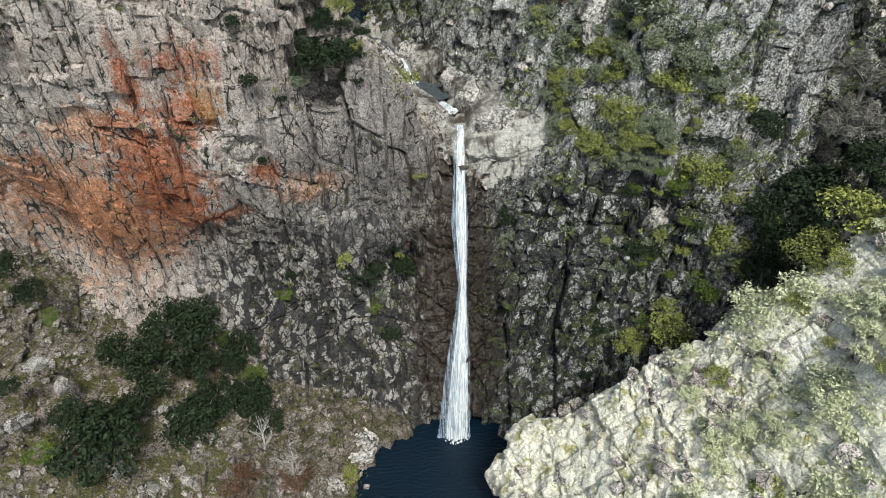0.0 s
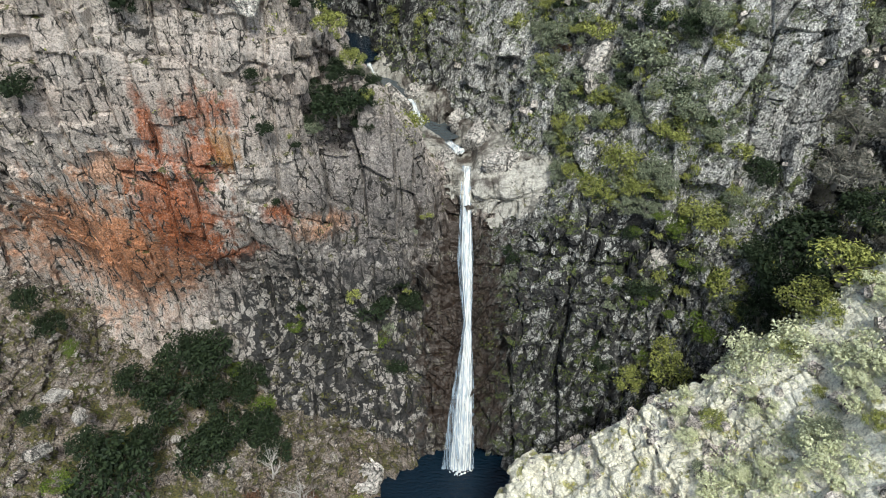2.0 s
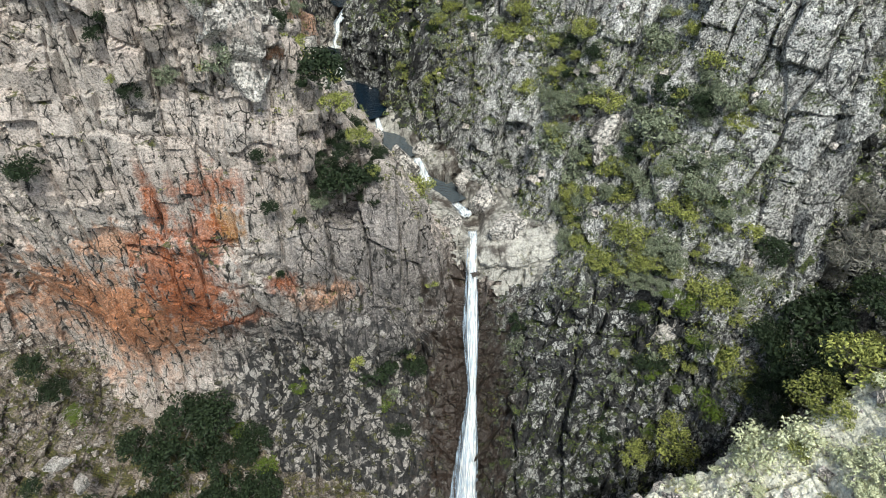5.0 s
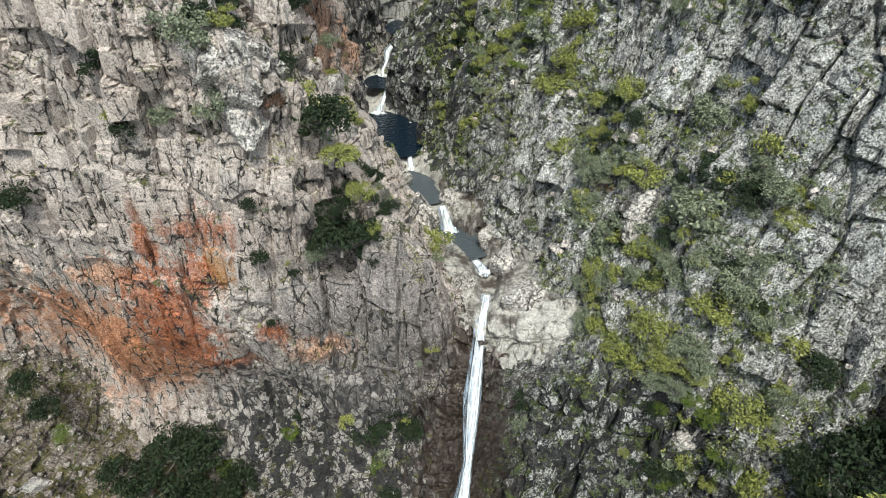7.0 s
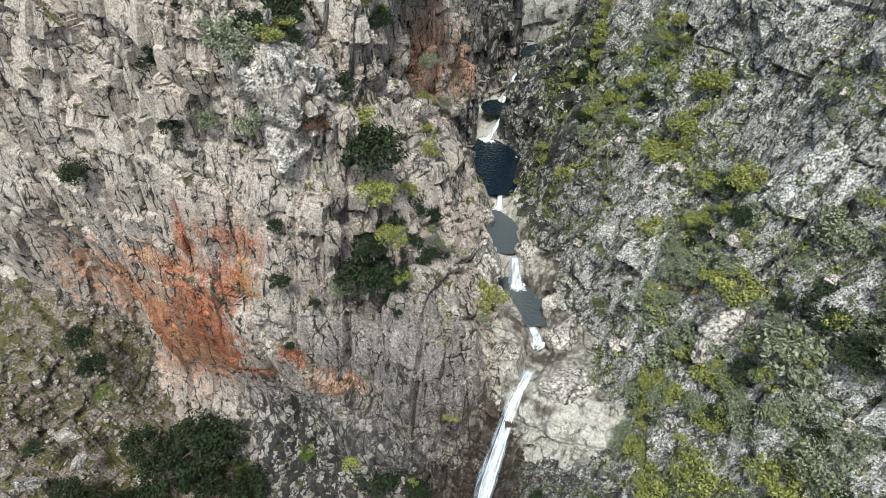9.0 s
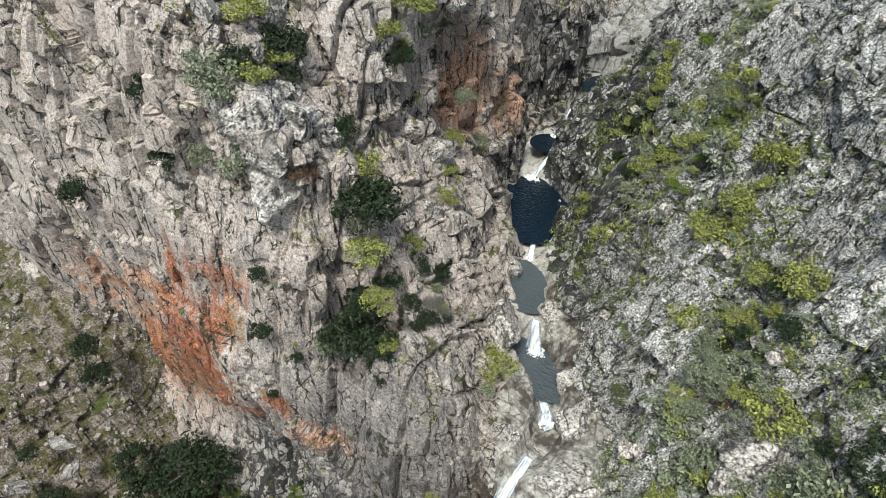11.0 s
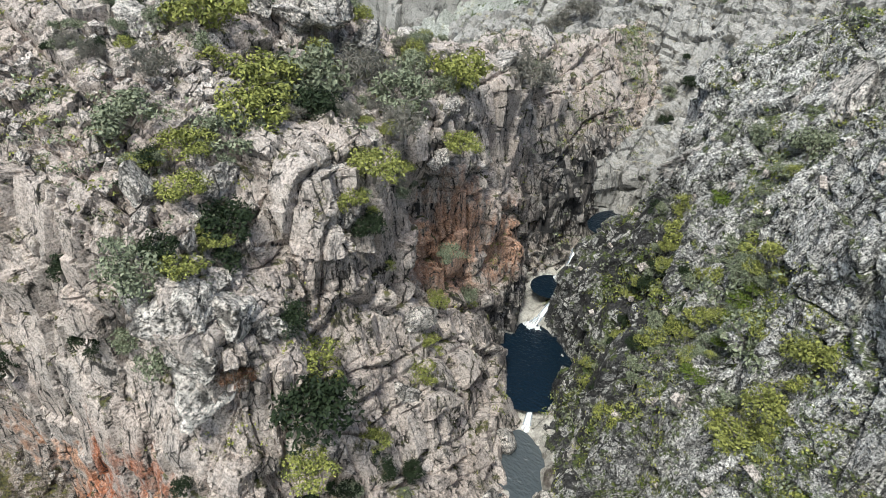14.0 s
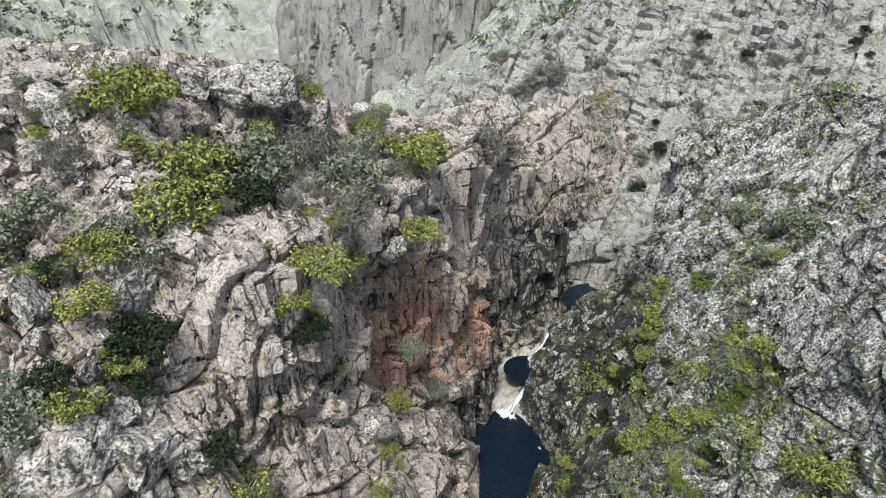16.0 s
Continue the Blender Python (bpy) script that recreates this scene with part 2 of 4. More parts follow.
BOULDER_FINE = rock_material("granite_rubble", ((0.42, 0.37, 0.33), (0.48, 0.44, 0.40), (0.48, 0.43, 0.38)), (0.74, 0.63, 0.57), (0.06, 0.055, 0.05), (0.07, 0.08, 0.03), dark_at=0.64, moss_at=0.68)
STONE = rock_material("stony_rubble", ((0.26, 0.21, 0.18), (0.31, 0.275, 0.245), (0.30, 0.25, 0.22)), (0.56, 0.53, 0.48), (0.05, 0.045, 0.04), (0.06, 0.07, 0.025), dark_at=0.64, moss_at=0.64)
ROCKS = {"cliff_west": WEST, "cliff_east": EAST, "outcrop": SUNLIT_PALE, "scree_slope": SCREE, "gorge_bed": BED, "hillside": FAR}
WATER, _t, _b = material("water", 0.05)
_b.inputs["Base Color"].default_value = (0.004, 0.012, 0.022, 1)
_b.inputs["Specular IOR Level"].default_value = 0.4
_where = _t.nodes.new("ShaderNodeTexCoord").outputs["Object"]
_bump = node(_t, "ShaderNodeBump", Strength=0.9, Distance=0.18)
_t.links.new(noise_of(_t, scaled(_t, _where, 1.0, 1.7, 1.0), 1.6, 3, 0.5), _bump.inputs["Height"])
_t.links.new(_bump.outputs[0], _b.inputs["Normal"])
# sky reflection on the small pools is put into a greyer base colour
SKY_GREY_WATER = WATER.copy()
SKY_GREY_WATER.node_tree.nodes["Principled BSDF"].inputs["Base Color"].default_value = (0.07, 0.083, 0.09, 1)
SKY_GREY_WATER.node_tree.nodes["Bump"].inputs["Distance"].default_value = 0.35
FOAM, _t, _b = material("foam", 0.5)
_where = _t.nodes.new("ShaderNodeTexCoord").outputs["Object"]
_t.links.new(ramp(_t, noise_of(_t, scaled(_t, _where, 2.6, 1.0, 0.14), 1.2, 4, 0.55), [(0.34, (0.46, 0.52, 0.58)), (0.52, (0.80, 0.80, 0.78))]), _b.inputs["Base Color"])
_t.links.new(ramp(_t, noise_of(_t, scaled(_t, _where, 3.0, 0.5, 0.09), 1.2, 4, 0.6), [(0.32, (0.25,)), (0.48, (0.94,))]), _b.inputs["Alpha"])
VEIL, _t, _b = material("thin_water", 0.4)
_where = _t.nodes.new("ShaderNodeTexCoord").outputs["Object"]
_b.inputs["Base Color"].default_value = (0.45, 0.55, 0.66, 1)
_t.links.new(ramp(_t, noise_of(_t, scaled(_t, _where, 5.0, 0.5, 0.06), 1.7, 5, 0.65), [(0.38, (0.0,)), (0.66, (0.75,))]), _b.inputs["Alpha"])

# ---- the rock masses ----


def smin(a, b, k):
    h = np.clip(0.5 + 0.5 * (b - a) / k, 0, 1)
    return b + (a - b) * h - k * h * (1 - h)


def smax(a, b, k):
    return -smin(-a, -b, k)


def plane(p, x, y, z, dip, face):
    """Signed height over a rock face through (x, y, z), in degrees of dip, facing the compass way face."""
    d, f = radians(dip), radians(face)
    return (p[0] - x) * math.cos(f) * math.sin(d) + (p[1] - y) * math.sin(f) * math.sin(d) + (p[2] - z) * math.cos(d)


def blob(p, x, y, z, rx, ry, rz, turn=0):
    c, s = math.cos(radians(turn)), math.sin(radians(turn))
    dx, dy, dz = p[0] - x, p[1] - y, p[2] - z
    u, v, w = (dx * c + dy * s) / rx, (dy * c - dx * s) / ry, dz / rz
    return (np.sqrt(u * u + v * v + w * w) - 1) * min(rx, ry, rz)


LEAN_EAST = Vector((0.40, 0.36, 0.84)).normalized()    # the eastern rock's ribs run down the slope
MASSES = {
    "A": [(-25, 62, 33, 102, -83), (-48, 56.5, 45.4, 87.5, -79.4), (-12, 74, 52.0, 57.7, 24), (-33, 74, 80.8, 23.6, -38), (-38, 97, 82.2, 18, 80.6), (-22.5, 101, 44, 72, 38), (-48, 93, 84, 48, 125), (-42, 85, 85.3, 4, -60)],
    "A2": [(-12, 56.3, 9.1, 61.2, -86), (-12, 60, 27.6, 16.3, -58), (-12, 76, 30, 85, 90)],
    "T": [(-21.5, 77.5, 71.3, 72, 20), (-23.1, 74, 70.9, 84, -65), (-25.4, 74.7, 77.3, 12, -20), (-24, 86, 66, 80, 110), (-35, 79, 66, 85, 185)],
    "W": [(-25.3, 100, 58.6, 86.2, 2), (-25.2, 103, 58.6, 86.2, 15), (-27, 87, 76.5, 9, -1), (-38, 97, 81.4, 18.8, 79), (-24, 80, 73, 81.7, -92), (-46, 105, 78, 50, 160)],
    "V": [(-28.5, 127, 57, 80, 6), (-31, 130, 65.5, 50, 6), (-34, 140, 71.6, 19.8, 5), (-30, 121, 60, 85, -80), (-44, 140, 74, 50, 172)],
    "B": [(15, 57, 21.5, 66.5, -106), (10, 92, 63.0, 60.7, 225), (-4, 125, 79.6, 58, 91), (-17.6, 114.2, 54.6, 68, 187), (43, 66, 52.0, 98, -10)],
    "B2": [(46, 58, 33, 48.7, -129), (20, 121, 82, 45, 92)],
    "O": [(24, 33, 31.0, 46.4, 178), (22, 44.2, 19.6, 81, 100), (30, 20, 38, 60, -100)],
    "S": [(-30, 45, 8.9, 19.7, -20)],
    "S2": [(-52, 47, 19.5, 48, -15), (-52, 50, 27.5, 14, -40)],
    "R": [(2.2, 61.5, 21.5, 63, -94), (-5, 88, 41, 6.6, -93), (0, 140, 70, 20, 0)],
    "Q": [(-20, 131, 52, 72, -95), (-20, 147, 60.3, 8, -95), (-60, 150, 61, 50, 165)],
    "U": [(-18, 158, 64, 44, -95), (-76.6, 175, 71.8, 44, 160)],
}


def lattice(i, j, k, seed):
    n = (i * 374761393 + j * 668265263 + k * 2147483647 + seed * 1274126177) & 0xFFFFFFFF
    n = ((n ^ (n >> 13)) * 1274126177) & 0xFFFFFFFF
    n = ((n ^ (n >> 16)) * 2246822519) & 0xFFFFFFFF
    return (((n ^ (n >> 15)) & 0xFFFF) / 65535.0).astype(np.float32)


def value_noise(x, y, z, seed):
    """Smooth noise from -1 to 1 with a lattice of 1."""
    fx, fy, fz = np.floor(x), np.floor(y), np.floor(z)
    i, j, k = fx.astype(np.int64), fy.astype(np.int64), fz.astype(np.int64)
    u, v, w = (x - fx), (y - fy), (z - fz)
    u, v, w = u * u * (3 - 2 * u), v * v * (3 - 2 * v), w * w * (3 - 2 * w)
    total = 0
    for a in (0, 1):
        for b in (0, 1):
            for c in (0, 1):
                total = total + lattice(i + a, j + b, k + c, seed) * (u if a else 1 - u) * (v if b else 1 - v) * (w if c else 1 - w)
    return (total * 2 - 1).astype(np.float32)


def cells(x, y, z, seed):
    """Cell noise: the gap between the two nearest seeds, the nearest one's own number, and a plane tilted at random through it."""
    fx, fy, fz = np.floor(x), np.floor(y), np.floor(z)
    i, j, k = fx.astype(np.int64), fy.astype(np.int64), fz.astype(np.int64)
    d1 = np.full(x.shape, 9.0, np.float32)
    d2, own, tilt = d1.copy(), np.zeros(x.shape, np.float32), np.zeros(x.shape, np.float32)
    for a in (-1, 0, 1):
        for b in (-1, 0, 1):
            for c in (-1, 0, 1):
                q = [lattice(i + a, j + b, k + c, seed + s) for s in (1, 2, 3)]
                ux, uy, uz = fx + a + q[0] - x, fy + b + q[1] - y, fz + c + q[2] - z
                d = np.sqrt(ux * ux + uy * uy + uz * uz)
                near = d < d1
                d2 = np.where(near, d1, np.minimum(d2, d))
                own = np.where(near, q[0] * 7.13 % 1.0, own)
                tilt = np.where(near, ux * (q[1] * 13.7 % 1 - 0.5) + uy * (q[2] * 17.3 % 1 - 0.5) + uz * (q[0] * 11.1 % 1 - 0.5), tilt)
                d1 = np.where(near, d, d1)
    return d2 - d1, own, tilt


def bricks(x, y, z, seed):
    """Jointed columns: upright joints run through, cross joints are staggered. Returns as cells() does."""
    x = x + 0.45 * value_noise(x * 0.8, z * 0.15, y * 0.2, seed + 7)
    y = y + 0.45 * value_noise(y * 0.8, z * 0.15, x * 0.2, seed + 8)
    fx, fy = np.floor(x), np.floor(y)
    i, j = fx.astype(np.int64), fy.astype(np.int64)
    z = z * (0.7 + 0.8 * lattice(i, j, i * 0, seed + 4)) + 3 * lattice(i, j, i * 0, seed + 5)
    fz = np.floor(z)
    k = fz.astype(np.int64)
    u, v, w = x - fx, y - fy, z - fz
    h = [lattice(i, j, k, seed + q) for q in (1, 2, 3)]
    gap = np.minimum(np.minimum(np.minimum(u, 1 - u), np.minimum(v, 1 - v)), np.minimum(w, 1 - w) * 4)
    tilt = (u - 0.5) * (h[0] * 7.7 % 1 - 0.5) + (v - 0.5) * (h[1] * 9.1 % 1 - 0.5) + (w - 0.5) * (h[2] - 0.5)
    return gap.astype(np.float32), h[0] * 5.3 % 1, tilt


# the stream, from the plunge pool upwards: y, centre x, half width, bed
STREAM_Y = [30, 49, 72, 76, 79, 81, 84, 85.8, 87.4, 90, 94, 96.8, 98.5, 101, 105, 108, 110.6, 112.5, 115.5, 118, 121, 124.5, 127, 133, 137, 156]
STREAM_X = [2, 2, 2.3, 2.1, 1.4, -0.6, -4.8, -5.2, -6.4, -9.6, -11.8, -13.4, -14.8, -17.2, -18.2, -19.4, -21.6, -22.4, -23.6, -23.6, -23.3, -22.4, -22.2, -23.5, -22, -19]
STREAM_W = [1, 1, 0.9, 1.5, 1.5, 1.7, 3.8, 1.9, 1.0, 2.7, 2.2, 0.8, 1.6, 4.8, 5.0, 4.2, 2.2, 0.9, 1.6, 1.6, 1.5, 1.6, 2.6, 2.8, 1.5, 2]
STREAM_Z = [-3, -3, 37.4, 36.8, 36.9, 37.9, 37.0, 37.2, 40.9, 40.2, 40.2, 42.2, 42.3, 41.0, 41.0, 41.2, 42.2, 45.6, 45.4, 46.2, 48.6, 50.0, 50.4, 50.4, 57, 63]


def solid(p, real):
    """The field of the rock at the bent places p: below 0 inside. Also the number of the mass that is nearest."""
    total, which = None, None
    for n, (name, faces) in enumerate(MASSES.items()):
        d = None
        for f in faces:
            q = plane(p, *f)
            d = q if d is None else smax(d, q, 2.5)
        if name in ("B", "B2"):     # ribs and gullies run down the eastern slope
            run = LEAN_EAST[0] * p[0] + LEAN_EAST[1] * p[1] + LEAN_EAST[2] * p[2]
            u = [(real[i] - 0.82 * run * LEAN_EAST[i]) / 7.5 for i in range(3)]
            d = d + 3.4 * np.abs(value_noise(*u, 95)) - 1.2
        if name in ("U", "Q"):      # crags and clefts on the hillside
            d = d + 4.5 * np.abs(value_noise(real[0] / 8, real[1] / 22, real[2] / 22, 96)) - 1.4 + 1.2 * value_noise(real[0] / 12, real[1] / 12, real[2] / 4, 94)
        if name == "A":     # the overhang
            d = smax(d, -blob(p, -46, 53.2, 32, 13, 6.0, 15, -8), 3.0)
            d = smax(d, -blob(p, -14.5, 66.0, 58, 4.5, 3.2, 12, 25), 1.5)      # the bushy gully below the top
            d = smin(d, blob(p, -10.5, 63.0, 28, 5.0, 2.4, 8), 2.0)            # a bulge over the dark foot of the cliff
            d = smax(d, -blob(real, -48.3, 55.5, 44.3, 3.0, 4.0, 0.9), 0.6)       # a slit over the overhang
            d = smax(d, -blob(real, -29.6, 61.5, 28.5, 1.3, 3.5, 3.0), 0.8)       # a dark notch at its end
        if total is None:
            total, which = d, np.zeros(d.shape, np.int8)
        else:
            which = np.where(d < total, n, which)
            total = smin(total, d, 2.5)
    total = total + 0.7 * value_noise(real[0] / 7, real[1] / 7, real[2] / 7, 5)
    # a hollow, the plunge pool and the stream's bed are cut out
    total = smax(total, -blob(p, 18, 58.5, 32, 9, 3.2, 2.6, -12), 1.5)
    # these are cut where they truly stand
    total = smax(total, -np.maximum(blob(real, 1, 43, 0, 12, 10.5, 9), -3.5 - real[2]), 1.5)
    depth = plane(real, 2.2, 61.5, 20.5, 62, -94)
    side = np.abs(real[0] - 2.1 - 0.9 * value_noise(real[0] * 0, real[1] / 4, real[2] / 4, 97)) * 0.75
    total = smax(total, -smax(side - 1.1 - 0.8 * value_noise(real[0] / 2, real[1] / 3, real[2] / 4, 98) - 0.45 * np.clip(depth, 0, 6), -depth, 1.0), 1.5)
    y = real[1]
    cx, w, bed = (np.interp(y, STREAM_Y, v).astype(np.float32) for v in (STREAM_X, STREAM_W, STREAM_Z))
    cut = smax(np.abs(real[0] - cx) * 0.8 - w * 0.8 - np.clip(real[2] - bed, 0, 6) * 0.12, (bed - real[2]) * 0.9, 0.6)
    cut = np.maximum(np.maximum(cut, 71.0 - y), y - 135.5)
    total = smax(total, -cut, 0.8)
    return total, which


def extract(lo, hi, step):
    """A mesh of quads over the field's zero, one vertex a cell."""
    n = [int(round((b - a) / step)) + 1 for a, b in zip(lo, hi)]
    axes = [np.float32(a) + np.float32(step) * np.arange(c, dtype=np.float32) for a, c in zip(lo, n)]
    g = np.meshgrid(*axes, indexing="ij")
    bend = [2.2 * value_noise(g[0] / 13 + s, g[1] / 13, g[2] / 16, 11 + s) + 0.9 * value_noise(g[0] / 5 + s, g[1] / 5, g[2] / 8, 21 + s) for s in (0, 1)]
    f, which = solid((g[0] + bend[0], g[1] + bend[1], g[2]), g)
    del g, bend
    inside = f < 0
    shape = tuple(c - 1 for c in n)
    place = np.zeros((*shape, 3), np.float32)
    count = np.zeros(shape, np.float32)
    quads = []

    def corner(dx, dy, dz, arr):
        return arr[dx:dx + shape[0], dy:dy + shape[1], dz:dz + shape[2]]
    for axis in range(3):
        others = [a for a in range(3) if a != axis]
        for u in (0, 1):
            for v in (0, 1):
                o = [0, 0, 0]
                o[others[0]], o[others[1]] = u, v
                e = list(o)
                e[axis] = 1
                a, b = corner(*o, f), corner(*e, f)
                hit = (a < 0) != (b < 0)
                s = np.where(hit, a / np.where(hit, a - b, 1), 0)
                count += hit
                for c in range(3):
                    place[..., c] += np.where(hit, (s if c == axis else o[c]), 0)
    used = count > 0
    place[used] /= count[used][:, None]
    number = np.full(shape, -1, np.int64)
    number[used] = np.arange(int(used.sum()))
    base = np.stack(np.nonzero(used), 1).astype(np.float32)
    verts = (place[used] + base) * step + np.array(lo, np.float32)
    kinds = which[:-1, :-1, :-1][used]
    for axis in range(3):
        o1, o2 = [(1, 2), (2, 0), (0, 1)][axis]
        sl0, sl1 = [slice(None)] * 3, [slice(None)] * 3
        sl0[axis], sl1[axis] = slice(0, -1), slice(1, None)
        cross = inside[tuple(sl0)] != inside[tuple(sl1)]
        out = inside[tuple(sl0)]
        idx = np.stack(np.nonzero(cross), 1)
        idx = idx[(idx[:, o1] > 0) & (idx[:, o2] > 0) & (idx[:, o1] < n[o1] - 1) & (idx[:, o2] < n[o2] - 1)]
        ring = []
        for a, b in ((1, 1), (0, 1), (0, 0), (1, 0)):
            q = idx.copy()
            q[:, o1] -= a
            q[:, o2] -= b
            ring.append(number[q[:, 0], q[:, 1], q[:, 2]])
        ring = np.stack(ring, 1)
        flip = ~out[idx[:, 0], idx[:, 1], idx[:, 2]]
        ring[flip] = ring[flip][:, ::-1]
        quads.append(ring)
    return verts, np.concatenate(quads), kinds


def split(verts, quads, kinds):
    """Each quad becomes four."""
    nv, nq = len(verts), len(quads)
    e = np.concatenate([quads[:, [i, (i + 1) % 4]] for i in range(4)])
    key = np.sort(e, 1)
    key = key[:, 0] * nv + key[:, 1]
    u, inv = np.unique(key, return_inverse=True)
    mid = (verts[u // nv] + verts[u % nv]) / 2
    centre = verts[quads].mean(1)
    em = inv.reshape(4, nq) + nv
    c = np.arange(nq) + nv + len(u)
    q = np.concatenate([np.stack([quads[:, i], em[i], c, em[i - 1]], 1) for i in range(4)])
    return np.concatenate([verts, mid, centre]), q, np.concatenate([kinds, kinds[u // nv], kinds[quads[:, 0]]])


def normals(verts, quads):
    a, b, c, d = (verts[quads[:, i]] for i in range(4))
    face = np.cross(c - a, d - b)
    out = np.zeros_like(verts)
    for axis in range(3):
        for i in range(4):
            out[:, axis] += np.bincount(quads[:, i], face[:, axis], len(verts))
    return out / np.maximum(np.linalg.norm(out, axis=1, keepdims=True), 1e-9)


def relief(v, n, kinds):
    """Weathered blocks along the joints and grit, in metres along the normal."""
    x, y, z = v.T
    steep = np.clip(1.3 - np.abs(n[:, 2]) * 1.1, 0.35, 1)
    east = np.isin(kinds, [list(MASSES).index(m) for m in ("B", "B2")]) & (x > 2)
    east |= (x > 3) & (z < 36) & (y > 46)
    far = LEAN_EAST[0] * x + LEAN_EAST[1] * y + LEAN_EAST[2] * z
    ax = [np.where(east, far * c, 0).astype(np.float32) for c in LEAN_EAST]
    sx, sy, sz = (0.9 * value_noise(x / 4, y / 4, z / 6, 60 + s) for s in (0, 1, 2))
    worn = np.clip(0.55 + 0.9 * value_noise(x / 9, y / 9, z / 11, 71), 0.1, 1)      # broken or smooth

    def column(size, stretch, seed):
        k = 1 - 1 / (1 + (stretch - 1) * 0.25)
        a, b, c = (x + 0.5 * sx - ax[0] * k) / size, (y + 0.5 * sy - ax[1] * k) / size, (np.where(east, z - ax[2] * k, z / stretch) + 0.5 * sz / stretch) / size
        turn = np.where(east, 0.6, 0.12)
        return bricks(a * np.cos(turn) + b * np.sin(turn), b * np.cos(turn) - a * np.sin(turn), c + 0.12 * a, seed)

    def block(size, stretch, seed):
        k = 1 - 1 / (1 + (stretch - 1) * 0.35)
        return cells((x + sx - ax[0] * k) / size, (y + sy - ax[1] * k) / size, (np.where(east, z - ax[2] * k, z / stretch) + sz / stretch) / size, seed)
    gap, own, tilt = column(4.2, 5.5, 31)
    d = ((own - 0.5) * 2.2 + tilt * 2.4 - 1.2 * np.clip(1 - gap / 0.055, 0, 1)) * steep
    gap, own, tilt = column(1.6, 3.0, 36)
    d += ((own - 0.5) * 0.75 + tilt * 0.9) * steep * (0.4 + 0.6 * worn) - 0.5 * worn * np.clip(1 - gap / 0.08, 0, 1)
    gap, own, tilt = block(0.75, 1.5, 41)
    d += (0.3 + 0.7 * worn) * ((own - 0.5) * 0.12 + tilt * 0.22 - 0.10 * np.clip(1 - gap / 0.15, 0, 1))
    front = (y < 66) & (((x > 3) & (z < 36)) | ((x > -27) & (x < 1.5) & (z < 26)))
    gap, own, tilt = block(1.25, 1.9, 53)
    d = np.where(front, d + (own - 0.5) * 1.0 + tilt * 0.9 - 0.45 * np.clip(1 - gap / 0.12, 0, 1), d)
    top = (x < -8) & (z > 46)
    gap, own, tilt = column(2.8, 1.3, 51)
    d = np.where(top, d * 0.55 + (own - 0.5) * 1.5 + tilt * 1.5 - 0.8 * np.clip(1 - gap / 0.07, 0, 1), d)
    d = np.where((y < 66) & (x < 1.5) & (z < 62) & ~front, d * 0.6, d)
    worn_smooth = (kinds == list(MASSES).index("O")) | ((kinds == list(MASSES).index("R")) & (y < 119))
    d = np.where(worn_smooth, d * 0.55, d)
    washed = np.clip(np.abs(x - np.interp(y, STREAM_Y, STREAM_X)) / 5, 0.25, 1)
    return np.where((y > 72) & (y < 128) & (z < np.interp(y, STREAM_Y, STREAM_Z) + 5), d * washed, d)


def mesh_of(name, verts, quads):
    me = bpy.data.meshes.new(name)
    me.vertices.add(len(verts))
    me.vertices.foreach_set("co", verts.astype(np.float32).ravel())
    me.loops.add(quads.size)
    me.loops.foreach_set("vertex_index", quads.astype(np.int32).ravel())
    me.polygons.add(len(quads))
    me.polygons.foreach_set("loop_start", np.arange(0, quads.size, quads.shape[1], dtype=np.int32))
    me.update(calc_edges=True)
    me.validate()
    me.shade_flat()
    return me


verts, quads, kinds = extract((-85, 10, -5), (66, 185, 101), 1.0)
sites, site_up, site_kind = verts, normals(verts, quads), kinds
verts, quads, kinds = split(verts, quads, kinds)
# the finer mesh only where the gorge itself is
mid = verts[quads[:, 0]]
inner = (mid[:, 0] > -51) & (mid[:, 0] < 46) & (mid[:, 1] > 30) & (mid[:, 1] < np.where((mid[:, 0] > -42) & (mid[:, 0] < 2), 152, 122)) & ~((mid[:, 0] < -38) & (mid[:, 1] > 92))
rough_quads = quads[~inner]
verts, fine, kinds = split(verts, quads[inner], kinds)
nrm = normals(verts, np.concatenate([fine, rough_quads]))
verts = verts + nrm * relief(verts, nrm, kinds)[:, None]
quads = np.concatenate([fine, rough_quads])
GROUPS = (("cliff_west", "A A2 T W V", "tall grey granite cliff with rust-red stains and an overhang"),
          ("cliff_east", "B B2", "steep grey granite mountainside with ledges full of shrubs"),
          ("outcrop", "O", "granite spur overgrown with shrubs, sunlight put into its pale colour"),
          ("scree_slope", "S S2", "stony slope with grass and dark evergreen trees"),
          ("gorge_bed", "R", "smooth water-worn granite bed of the stream"),
          ("hillside", "Q U", "bare grey granite hillside above the stream"))
order = list(MASSES)
qk = kinds[quads[:, 0]].copy()
mid = verts[quads[:, 0]]
face = (qk == order.index("R")) & (mid[:, 1] < 70.5) & (mid[:, 2] < 34 + 2 * value_noise(*(mid / 3).T, 46))
qk[face & (mid[:, 0] > 2.2)] = order.index("B")
qk[face & (mid[:, 0] <= 2.2)] = order.index("A")
qk[(qk == order.index("R")) & (mid[:, 1] > 119) & (mid[:, 2] > 48.5)] = order.index("Q")
for name, members, label in GROUPS:
    chosen = quads[np.isin(qk, [order.index(m) for m in members.split()])]
    used, local = np.unique(chosen, return_inverse=True)
    ob = new(name, mesh_of(name, verts[used], local.reshape(chosen.shape)))
    ob.data.materials.append(ROCKS[name])
    tagged(ob, label, "cliff", kind="structure")


